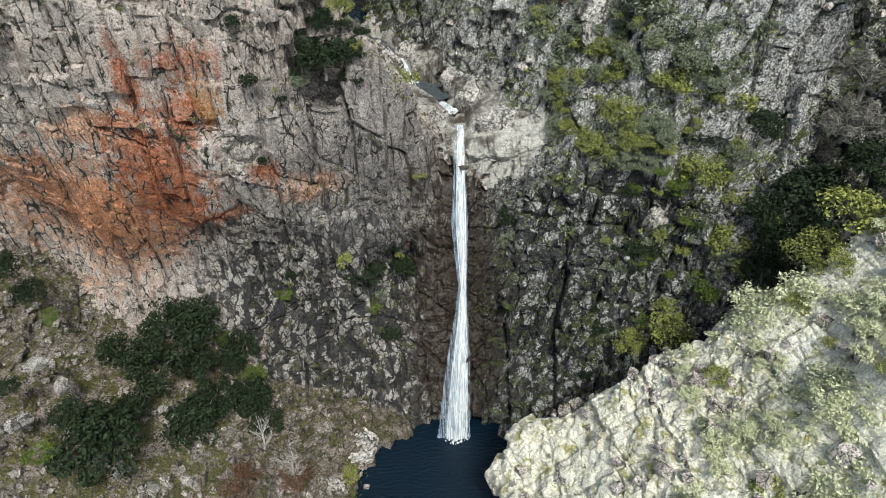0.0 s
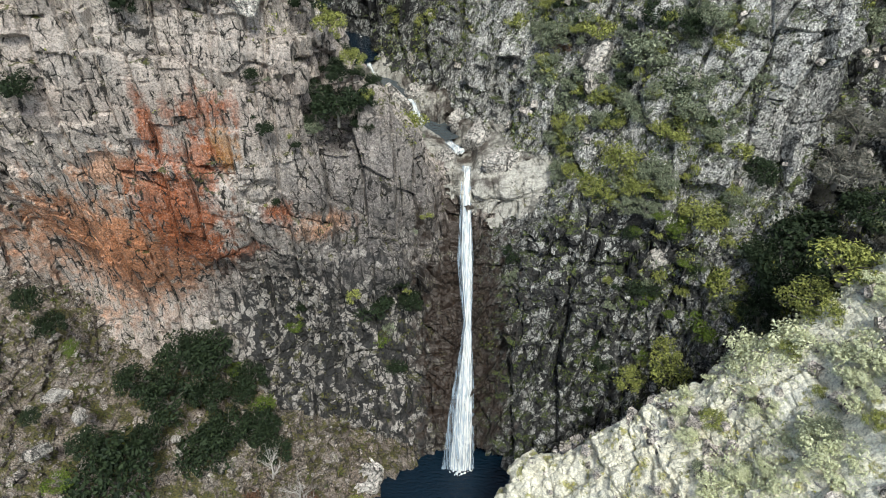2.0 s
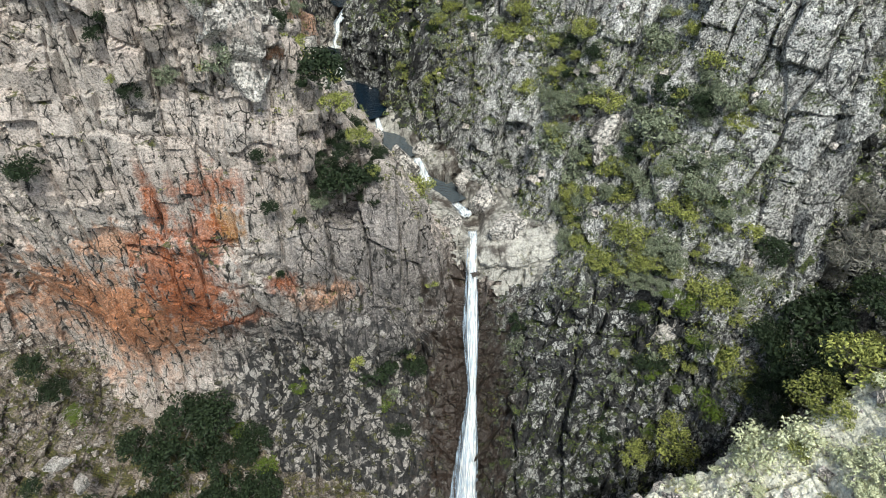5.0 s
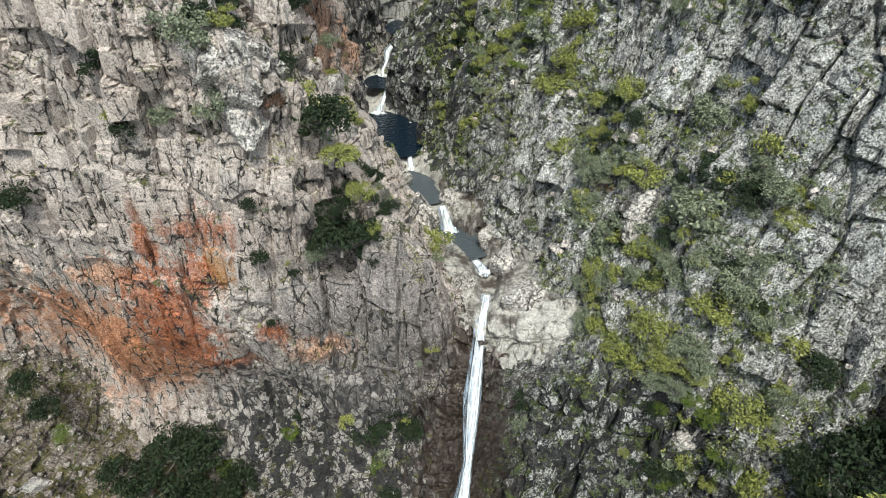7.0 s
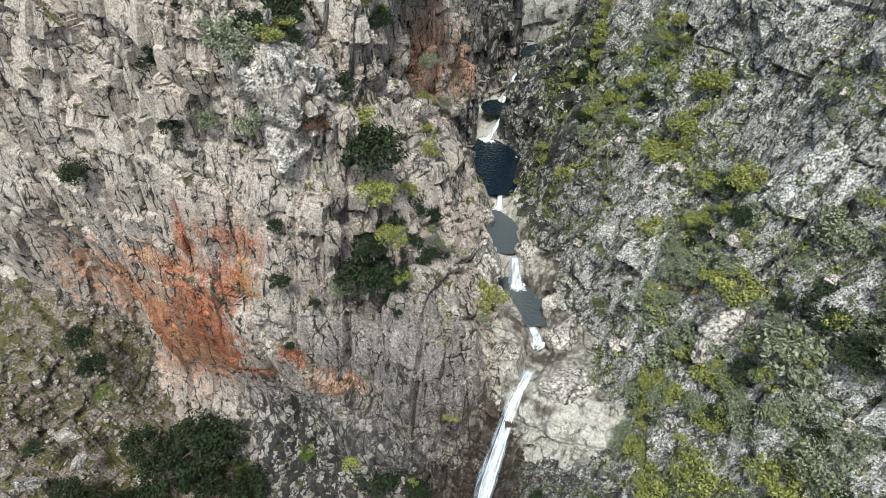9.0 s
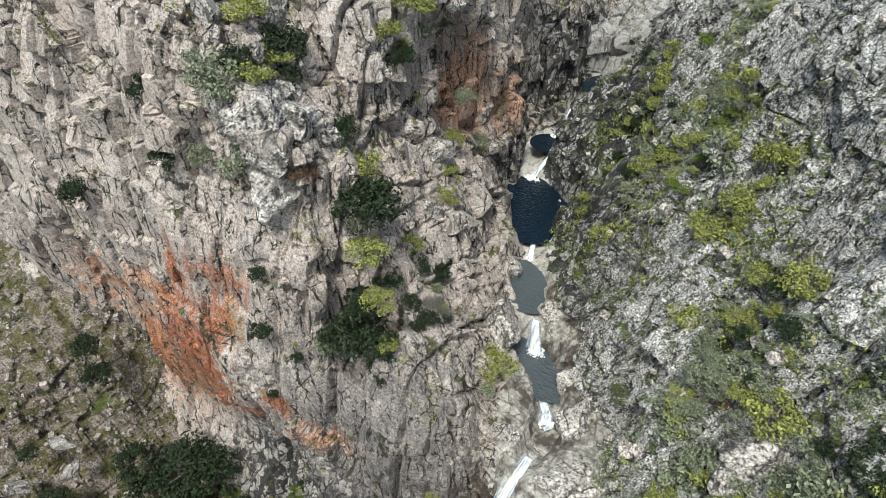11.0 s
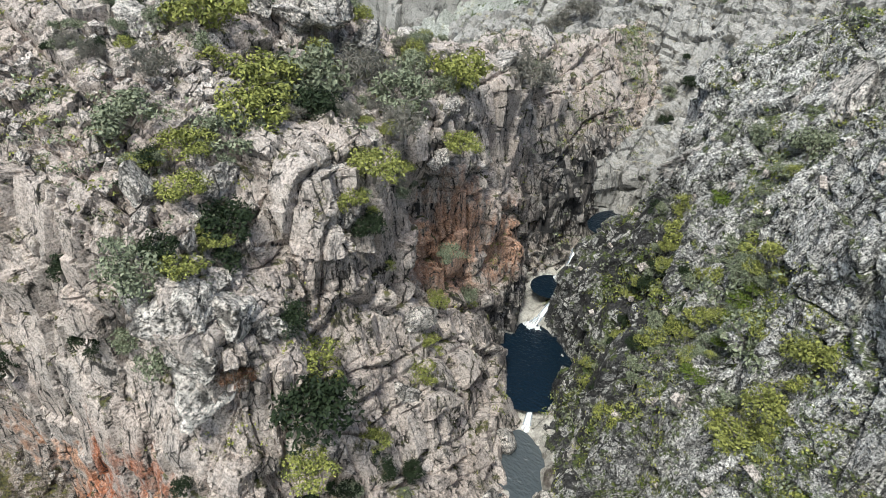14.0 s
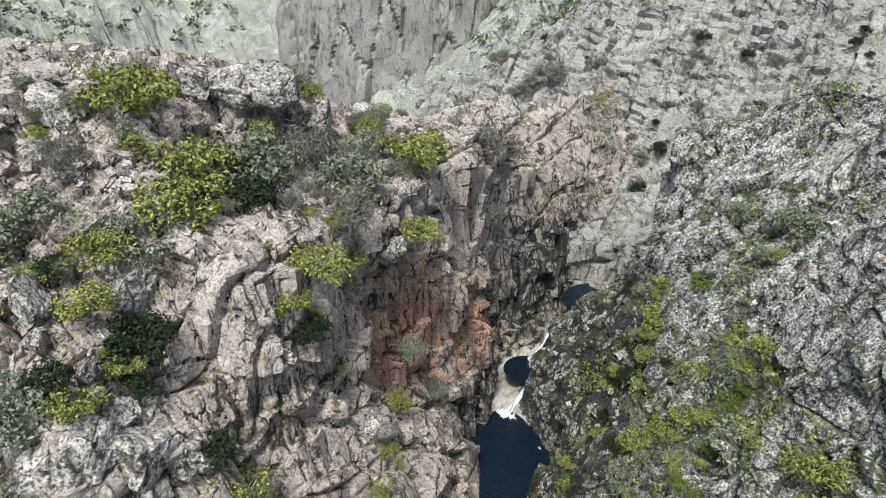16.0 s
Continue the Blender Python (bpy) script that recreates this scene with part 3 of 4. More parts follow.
# ---- water ----
def part(name, bm, mat, parent=None, label=""):
    me = bpy.data.meshes.new(name)
    bm.to_mesh(me)
    bm.free()
    me.materials.append(mat)
    ob = new(name, me)
    ob.parent = parent
    return tagged(ob, label)


def pool(name, x, y, z, rx, ry, label, mat=WATER):
    bm = bmesh.new()
    bmesh.ops.create_circle(bm, cap_ends=True, segments=32, radius=1)
    bmesh.ops.transform(bm, matrix=pose(x, y, z) @ Matrix.Diagonal((rx, ry, 1, 1)), verts=bm.verts)
    return tagged(part(name, bm, mat), label, "water", kind="structure")


pool("water_1", 1, 40, 0, 24, 18, "dark blue plunge pool below the waterfall")
pool("water_2", -4, 83.2, 38.5, 6.5, 4.2, "small clear rock pool below a little cascade", SKY_GREY_WATER)
pool("water_3", -10.2, 91.6, 41.3, 5, 5, "narrow shallow rock pool, the sky's reflection put into its colour", SKY_GREY_WATER)
pool("water_4", -18, 103.8, 43.0, 8, 8.4, "round deep blue rock pool")
pool("water_5", -23.4, 115.8, 46.3, 2.8, 3.0, "small shaded rock pool")
pool("water_6", -22.9, 130.2, 51.3, 3.0, 4.6, "dark rock pool between high walls")


def sheet(rows, seed, across=16, ragged=0.03):
    """Falling water along rows of x, y, z, width: a bowed sheet of uneven strands."""
    rnd = random.Random(seed)
    bm = bmesh.new()
    old = None
    steps = []
    for (x0, y0, z0, w0), (x1, y1, z1, w1) in zip(rows, rows[1:]):
        n = max(2, int(abs(z1 - z0) + abs(y1 - y0)))
        steps += [tuple(a + (b - a) * k / n for a, b in zip((x0, y0, z0, w0), (x1, y1, z1, w1))) for k in range(n)]
    steps.append(rows[-1])
    lift = [rnd.uniform(0, 0.25) for _ in range(across + 1)]
    for x, y, z, w in steps:
        edge = rnd.uniform(-ragged, ragged)
        now = [bm.verts.new((x + w * (i / across - 0.5) * (1 + edge), y - lift[i] - 0.35 * w * 0.3 * math.sin(i * math.pi / across) - rnd.uniform(0, 0.04), z)) for i in range(across + 1)]
        if old:
            for i in range(across):
                bm.faces.new((old[i], old[i + 1], now[i + 1], now[i])).smooth = True
        old = now
    return bm


def splash(x, y, z, rx, ry, seed):
    """Churned foam: a low heap of small lumps."""
    rnd = random.Random(seed)
    bm = bmesh.new()
    for _ in range(46):
        a, r = rnd.uniform(0, math.tau), math.sqrt(rnd.random())
        s = rnd.uniform(0.12, 0.34) * (1.25 - r)
        bmesh.ops.create_icosphere(bm, subdivisions=1, radius=1, matrix=pose(x + rx * r * math.cos(a), y + ry * r * math.sin(a), z, rnd.uniform(0, 90), 0, rnd.uniform(0, 90)) @ Matrix.Diagonal((s * 1.5, s * 1.2, s * 0.6, 1)))
    return bm


def falls(name, rows, label, foot, seed):
    ob = tagged(new(name), label, "waterfall")
    part("water_sheet", sheet(rows, seed), FOAM, ob)
    wide = [(x - 0.12 * w, y + 0.15, z, w * 1.5) for x, y, z, w in rows]
    part("veil", sheet(wide, seed + 1, 12, 0.05), VEIL, ob, "thin bluish veil of water")
    part("splash", splash(*rows[-1][:2], rows[-1][2] + 0.02, *foot, seed), FOAM, ob, "white churning foam")
    return ob


falls("waterfall", [(2.3, 73.4, 38.2, 0.8), (2.3, 70.6, 37.6, 0.9), (2.25, 68.8, 35.5, 1.0), (2.4, 64.6, 28, 1.5), (2.75, 60.6, 20.5, 0.75), (2.65, 58.6, 16.5, 1.25), (2.4, 55.5, 10.5, 2.2), (1.95, 50.3, 0, 3.2)],
      "tall white waterfall sliding down a dark wet chute into a pool", (2.0, 1.3), 1)
falls("cascade", [(-6.3, 87.2, 41.4, 0.7), (-5.9, 86.4, 41.0, 0.9), (-5.3, 85.9, 39.6, 1.2), (-4.8, 85.3, 38.5, 1.5)], "small white cascade between two rock pools", (1.3, 1.0), 5)
falls("cascade", [(-21.4, 113.6, 46.2, 0.5), (-21.6, 112.3, 45.2, 0.5), (-21.9, 111.4, 44, 0.6), (-22.3, 110.2, 43.0, 1.0)], "small white cascade running into a round pool", (1.5, 0.9), 9)
falls("cascade", [(-1.2, 81.0, 38.5, 1.0), (-0.4, 80.2, 38.0, 1.1), (0.6, 79.4, 37.7, 1.2), (1.3, 78.2, 37.6, 1.2)], "white rapid over washed granite slabs", (0.9, 0.9), 13)
falls("cascade", [(-13.6, 97.6, 43.0, 0.5), (-13.3, 96.8, 42.4, 0.6), (-12.9, 95.9, 41.4, 0.8)], "small white spill out of a round pool", (0.6, 0.5), 17)
falls("cascade", [(-22.2, 126.2, 51.4, 0.5), (-22.4, 124.8, 50.9, 0.8), (-22.8, 123.4, 50.2, 1.1), (-23.5, 121.8, 49.6, 0.8), (-23.2, 120.2, 48.4, 0.5), (-23.7, 119.0, 47.2, 0.4), (-23.5, 118.0, 46.5, 0.5)], "white cascade high up in the gorge", (0.9, 0.6), 21)

# ---- the land around ----
xs = np.linspace(-1, 1, 300)
xs = np.sign(xs) * (np.abs(xs) * 170 + np.abs(xs) ** 4 * 1500)
gx, gy = np.meshgrid(xs - 60, xs + 160, indexing="ij")


def hill(x, y, rx, ry, high, turn=0.0, sharp=1.0):
    c, s = math.cos(radians(turn)), math.sin(radians(turn))
    u, v = ((gx - x) * c + (gy - y) * s) / rx, ((gy - y) * c - (gx - x) * s) / ry
    return high * np.clip(1.35 - (u * u + v * v) ** (0.5 * sharp), 0, 1) / 1.0


gz = -10 + 14 * value_noise(gx / 70, gy / 70, gx * 0, 3)
for h in (hill(-430, 330, 330, 190, 210, 35), hill(60, 420, 360, 200, 260), hill(330, 160, 240, 330, 190), hill(-20, -330, 500, 230, 130), hill(-420, -40, 260, 260, 150), hill(0, 262, 110, 70, 150, 10)):
    gz = smax(gz, h - 10, 20.0)
gz += 7 * value_noise(gx / 22, gy / 22, gx * 0, 4) + 3.0 * value_noise(gx / 8, gy / 8, gx * 0, 6) + 1.5 * value_noise(gx / 3.5, gy / 3.5, gx * 0, 7)
gap, own, tilt = cells((gx / 17).astype(np.float32), (gy / 17).astype(np.float32), (gx * 0).astype(np.float32), 88)
gz += (own - 0.5) * 9 + tilt * 9 - 4 * np.clip(1 - gap / 0.07, 0, 1)
near = (gx > -82) & (gx < 63) & (gy > 13) & (gy < 182)
gz = np.where(near, -12, gz)
n = len(xs)
i, j = np.meshgrid(np.arange(n - 1), np.arange(n - 1), indexing="ij")
k = (i * n + j).ravel()
ground = new("ground", mesh_of("ground", np.stack([gx.ravel(), gy.ravel(), gz.ravel()], 1), np.stack([k, k + n, k + n + 1, k + 1], 1)))
ground.data.materials.append(HAZED_HILL)
tagged(ground, "rocky scrub-covered mountains around the gorge", "ground", kind="structure")

FAR_X, FAR_Y = -181, 262
# a far buttress of bare rock, rising out of the valley behind the ridge
u, w = np.meshgrid(np.linspace(0, 2 * np.pi, 320, endpoint=False), np.linspace(0, 1, 110), indexing="ij")
across = 60 * (1 - 0.16 * w) * (1 + 0.18 * value_noise(np.cos(u) * 2 + 9, np.sin(u) * 2, u * 0, 81))
across = np.where(w > 0.93, across * np.sqrt(np.clip((1 - w) / 0.07, 0, 1)), across)
px, py, pz = FAR_X + across * np.cos(u), FAR_Y + across * np.sin(u) * 0.8, -10 + 135 * np.minimum(w / 0.93, 1) + 5 * value_noise(np.cos(u) * 3, np.sin(u) * 3, w * 3, 85) * w
gap, own, tilt = cells((px / 9).astype(np.float32), (py / 9).astype(np.float32), (pz / 34).astype(np.float32), 83)
push = (own - 0.5) * 3.2 + tilt * 3.5 - 1.6 * np.clip(1 - gap / 0.08, 0, 1) + 1.5 * value_noise(px / 5, py / 5, pz / 9, 84)
px, py = px + push * np.cos(u), py + push * np.sin(u)
ni, nj = u.shape
i, j = np.meshgrid(np.arange(ni), np.arange(nj - 1), indexing="ij")
ring = np.stack([i * nj + j, (i + 1) % ni * nj + j, (i + 1) % ni * nj + j + 1, i * nj + j + 1], -1).reshape(-1, 4)
far_cliff = new("far_cliff", mesh_of("far_cliff", np.stack([px.ravel(), py.ravel(), pz.ravel()], 1), ring))
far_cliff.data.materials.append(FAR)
tagged(far_cliff, "distant bare rock buttress above a wooded valley", "cliff", kind="structure")


# ---- boulders ----
def boulder_mesh(seed, flat=0.8):
    """A block cut by many worn joint faces, about 1 m across."""
    rnd = np.random.RandomState(seed)
    bm = bmesh.new()
    bmesh.ops.create_icosphere(bm, subdivisions=4, radius=1)
    d = np.array([v.co[:] for v in bm.verts])
    n = rnd.normal(size=(16, 3))
    n /= np.linalg.norm(n, axis=1)[:, None]
    h = rnd.uniform(0.34, 0.52, 16)
    k = 14.0
    reach = np.log(np.exp(k * (d @ n.T) / h).sum(1)) / k
    p = d / np.maximum(reach, 0.5)[:, None] * (1, 1, flat)
    q = p * 3 + seed * 5.0
    gap, own, tilt = cells(*(q[:, i].astype(np.float32) for i in range(3)), seed)
    p = p + d * ((own - 0.5) * 0.06 - 0.05 * np.clip(1 - gap / 0.12, 0, 1) + 0.02 * value_noise(*(p[:, i] * 9 + seed for i in range(3)), 3))[:, None]
    for v, c in zip(bm.verts, p):
        v.co = c
    me = bpy.data.meshes.new("boulder")
    bm.to_mesh(me)
    bm.free()
    me.shade_flat()
    me.materials.append(BOULDER)
    return me


# side of the gorge, and for each block: x, y, z of its middle and its width
BOULDERS = [
    ("east", [(-6, 94.7, 42.6, 3.3), (-4.8, 108.7, 60.2, 2.4), (-3.2, 120.5, 77.4, 4.3), (-1, 118.4, 77.7, 2.6), (-0.2, 119.7, 79.7, 3.1), (2.1, 85.8, 41.3, 3.5), (2.9, 116.4, 79, 3.8), (3.8, 84.2, 40.5, 3.6), (17.5, 68.6, 39.4, 3.2), (18.2, 75.3, 49.6, 3.5), (18.7, 76.4, 51.5, 5.2), (27, 60.9, 32.2, 3.8)]),
    ("scree", [(-47.6, 39.7, 19.8, 2.5), (-47.5, 45.6, 22.5, 2), (-45.1, 44.8, 19.4, 2), (-38.6, 38.4, 11.5, 1.7), (-35.6, 46.3, 12.7, 1.4), (-34.8, 37.4, 9.4, 1.7), (-34.8, 45.3, 11.8, 1.4), (-31.9, 39.6, 8, 2.1), (-14.6, 41.8, 2.1, 3), (-11.5, 47.6, 1.4, 5.5)]),
    ("spur", [(9.3, 40.1, 11.8, 3.4), (14, 38.8, 16.2, 3.9), (18.4, 36.7, 21.6, 4.2), (22.8, 37.5, 26.7, 3.4), (29.4, 37.9, 33.3, 3.7), (31.4, 38.5, 34.4, 3.2), (39.3, 42, 43.4, 3)]),
    ("stream", [(-4.9, 89.2, 41, 3.5), (-1, 73.2, 39.3, 2.7), (1.2, 82.8, 40, 2.9), (4, 79, 39.3, 4.7), (7.1, 72.3, 39.4, 5.1)]),
    ("west", [(-22.3, 63.6, 70.0, 4.2), (-21, 63.8, 67.4, 3.6), (-22.2, 67.3, 69.2, 4.6), (-20.8, 69, 67.0, 3.8), (-21.8, 65, 64.3, 4.8), (-37.8, 89.8, 83.3, 4.5), (-39.5, 87.5, 83.2, 4.0), (-42.4, 87.4, 83.4, 5.0), (-44.2, 78.1, 84, 3.6), (-43.7, 74.6, 83.1, 3.4), (-42.1, 84.4, 83.8, 3.6), (-41.1, 104.8, 77.7, 3.8), (-40.6, 132.9, 74, 4.1), (-40.1, 91.9, 82.7, 3.6), (-39.7, 87.7, 82.7, 2.9), (-37.8, 94.8, 80.1, 3.2), (-37.6, 77.3, 81.4, 2.5), (-31.6, 110.2, 76.2, 3.7), (-31.2, 78.2, 76, 1.7), (-29.6, 78.9, 74.3, 2.3), (-29.1, 66, 76, 2.6), (-28.3, 71.1, 74.9, 3), (-27.5, 65.1, 74.3, 1.6), (-27, 78.5, 72.1, 4.1), (-26.8, 76.4, 71.3, 1), (-25.8, 94.7, 76.2, 2), (-25, 79, 74.5, 2.2), (-24.4, 91.7, 72.1, 2.2), (-23.8, 62.3, 71.7, 1.8), (-23.7, 77.3, 65.4, 3.6)]),
    ("west", [(-23.5, 66, 73.9, 1.4), (-23.2, 79.1, 71, 2.4), (-22.9, 63.3, 69.3, 2.5), (-22.9, 63.5, 70.9, 2.1), (-22.6, 80.5, 61.6, 3.3), (-22.1, 67, 71.2, 1.9), (-21.4, 64.6, 71.4, 2.7), (-21.4, 67.1, 69.1, 4.8), (-21.1, 64.7, 70.4, 2.9), (-20.9, 84.2, 59, 2.8), (-20.7, 69.5, 67, 3.1), (-20.2, 81.4, 56.4, 3.2), (-17.1, 79.7, 55.3, 2.8), (-13.5, 91.9, 42.5, 3.1), (-8, 82.9, 42.3, 5.1)]),
]
BLOCKS = [boulder_mesh(s, f) for s, f in ((3, 0.8), (4, 1.0), (5, 0.65), (6, 0.9), (7, 0.75))]
WHERE = {"west": "on the western cliff", "scree": "on the scree", "spur": "on the spur", "stream": "by the stream", "east": "on the eastern slope"}
rnd = random.Random(11)
for zone, places in BOULDERS:
    for x, y, z, size in places:
        ob = tagged(new("boulder", rnd.choice(BLOCKS)), "weathered grey granite boulder lying " + WHERE[zone], "boulder", "boulders " + WHERE[zone])
        tall = 1.5 if zone == "east" and 2.5 < size < 5 else 1.0
        ob.matrix_world = pose(x, y, z, rnd.uniform(-20, 20), rnd.uniform(-20, 20), rnd.uniform(0, 360)) @ Matrix.Diagonal((size * 1.1, size * rnd.uniform(0.8, 1.1), size * tall * rnd.uniform(0.8, 1.0), 1))

# a long leaning slab caps the eastern lip of the upper gorge
slab = tagged(new("boulder", BLOCKS[2]), "long pale leaning granite slab on the gorge's lip", "boulder")
slab.matrix_world = Matrix.Translation((-9.4, 117.8, 69.3)) @ Vector((8, -3, 6.6)).to_track_quat("X", "Z").to_matrix().to_4x4() @ Matrix.Diagonal((12.5, 4.2, 4.6, 1))


# ---- plants ----
def leaf_material(name, dark, light, rough=0.7):
    m, t, b = material(name, rough)
    g = t.nodes.new("ShaderNodeNewGeometry")
    o = t.nodes.new("ShaderNodeObjectInfo")
    c = mix(t, g.outputs["Random Per Island"], dark, light)
    c = mix(t, mul(t, o.outputs["Random"], 0.4), c, tuple(0.5 * (a + b2) * 0.7 for a, b2 in zip(dark, light)))
    t.links.new(c, b.inputs["Base Color"])
    b.inputs["Specular IOR Level"].default_value = 0.25
    return m


BARK, _t, _b = material("bark", 0.95)
_t.links.new(ramp(_t, noise_of(_t, _t.nodes.new("ShaderNodeTexCoord").outputs["Object"], 6.0), [(0.3, (0.10, 0.085, 0.07)), (0.7, (0.26, 0.24, 0.21))]), _b.inputs["Base Color"])
LEAVES = {"o": leaf_material("oak_leaves", (0.009, 0.017, 0.008), (0.034, 0.052, 0.02)),
          "g": leaf_material("grey_leaves", (0.045, 0.06, 0.03), (0.36, 0.39, 0.26)),
          "y": leaf_material("yellow_leaves", (0.04, 0.058, 0.015), (0.46, 0.47, 0.13)),
          "m": leaf_material("moss_leaves", (0.045, 0.075, 0.012), (0.16, 0.21, 0.03)),
          "b": leaf_material("dry_twigs", (0.10, 0.10, 0.085), (0.27, 0.25, 0.21)),
          # the spur's sunlight is put into this bright leaf colour
          "p": leaf_material("sunlit_pale_leaves", (0.42, 0.44, 0.24), (0.84, 0.84, 0.58)),
          # distant haze is put into the woods' leaf colour
          "f": leaf_material("hazed_far_leaves", (0.07, 0.095, 0.05), (0.25, 0.29, 0.17)),
          "r": leaf_material("rust_leaves", (0.06, 0.04, 0.025), (0.20, 0.10, 0.06))}
SHAPES = {  # clumps, leaves a clump, leaf length, height against width, openness
    "o": (26, 78, 0.07, 0.95, 0.3), "g": (25, 72, 0.062, 0.85, 0.45), "y": (25, 72, 0.06, 0.75, 0.45),
    "m": (22, 60, 0.06, 0.35, 0.2), "b": (24, 72, 0.09, 0.8, 0.7), "p": (25, 72, 0.062, 0.85, 0.45), "r": (22, 64, 0.06, 0.7, 0.45)}
KINDS = {"o": ("evergreen_oak", "dense dark green evergreen oak rooted in the rock", "tree"),
         "g": ("olive_shrub", "pale grey-green evergreen shrub growing on granite", "shrub"),
         "y": ("broom_shrub", "yellow-green spring shrub growing in rock crevices", "shrub"),
         "m": ("moss_cushion", "low bright green cushion of grass and moss", "plant"),
         "b": ("leafless_shrub", "grey leafless shrub with fine tangled twigs", "shrub"),
         "p": ("sage_shrub", "green shrub on granite, full sun put into its pale leaves", "shrub"),
         "r": ("heath_shrub", "rust-brown dry heath shrub on the rock", "shrub")}


def crown_mesh(kind, seed, share=1.0):
    """Clumps of small leaves with gaps between them; about 1 m across, standing on z = 0."""
    rnd = np.random.RandomState(seed)
    clumps, count, size, high, open_ = SHAPES[kind]
    clumps, count, size = int(clumps * (0.4 + 0.6 * share)), int(count * share), size / math.sqrt(share)
    verts, faces = [], []
    a = rnd.uniform(0, 2 * np.pi, clumps)
    r = 0.40 * np.sqrt(rnd.uniform(0, 1, clumps))
    h = np.sqrt(np.clip(1 - (r / 0.44) ** 2, 0.05, 1)) * rnd.uniform(0.25, 1.0, clumps)
    for c in range(clumps):
        centre = np.array((r[c] * np.cos(a[c]), r[c] * np.sin(a[c]), 0.12 + h[c] * 0.62 * high))
        rad = rnd.uniform(0.09, 0.19) * np.array((1, 1, 0.75 if kind != "m" else 0.4))
        d = rnd.normal(size=(count, 3))
        d /= np.linalg.norm(d, axis=1)[:, None]
        p = centre + d * rad * rnd.uniform(1 - open_, 1.1, (count, 1))
        n = d + rnd.normal(size=(count, 3)) * 0.55 + (0, 0, 0.3)
        n /= np.linalg.norm(n, axis=1)[:, None]
        u = np.cross(n, rnd.normal(size=(count, 3)))
        u /= np.maximum(np.linalg.norm(u, axis=1)[:, None], 1e-6)
        w = np.cross(n, u)
        s = size * rnd.uniform(0.6, 1.25, (count, 1))
        slim = 0.16 if kind == "b" else 0.5
        base = len(verts) * 0 + c * count * 4
        quad = np.stack([p - u * s * 0.5, p + w * s * slim * 0.5 + n * s * 0.08, p + u * s * 0.5, p - w * s * slim * 0.5 + n * s * 0.08], 1).reshape(-1, 3)
        verts.append(quad)
        faces.append(base + np.arange(count * 4).reshape(-1, 4))
    me = mesh_of("crown", np.concatenate(verts), np.concatenate(faces))
    me.materials.append(LEAVES[kind])
    return me


def trunk_mesh(seed, high):
    """A short trunk that forks into tapered limbs."""
    rnd = random.Random(seed)
    bm = bmesh.new()

    def limb(a, b, r0, r1, root=None):
        axis = (b - a).normalized()
        side = axis.orthogonal().normalized()
        other = axis.cross(side)
        rings = []
        for p, r in ((a, r0), (b, r1)):
            rings.append([bm.verts.new(p + (side * math.cos(k * math.tau / 5) + other * math.sin(k * math.tau / 5)) * r) for k in range(5)])
        if root:
            bm.faces.new((root[0], root[1], rings[0][0]))
        for k in range(5):
            bm.faces.new((rings[0][k], rings[0][(k + 1) % 5], rings[1][(k + 1) % 5], rings[1][k]))
        return rings[1]
    fork = Vector((rnd.uniform(-0.03, 0.03), rnd.uniform(-0.03, 0.03), 0.16))
    stem = limb(Vector((0, 0, -0.12)), fork, 0.035, 0.027)
    for k in range(5):
        w = k * math.tau / 5 + rnd.uniform(-0.4, 0.4)
        elbow = fork + Vector((math.cos(w) * 0.14, math.sin(w) * 0.14, rnd.uniform(0.1, 0.22) * high))
        tip = elbow + Vector((math.cos(w) * 0.2, math.sin(w) * 0.2, rnd.uniform(0.12, 0.3) * high))
        bough = limb(fork, elbow, 0.02, 0.013, (stem[k], stem[(k + 1) % 5]))
        limb(elbow, tip, 0.013, 0.004, bough)
    me = bpy.data.meshes.new("trunk")
    bm.to_mesh(me)
    bm.free()
    me.materials.append(BARK)
    return me


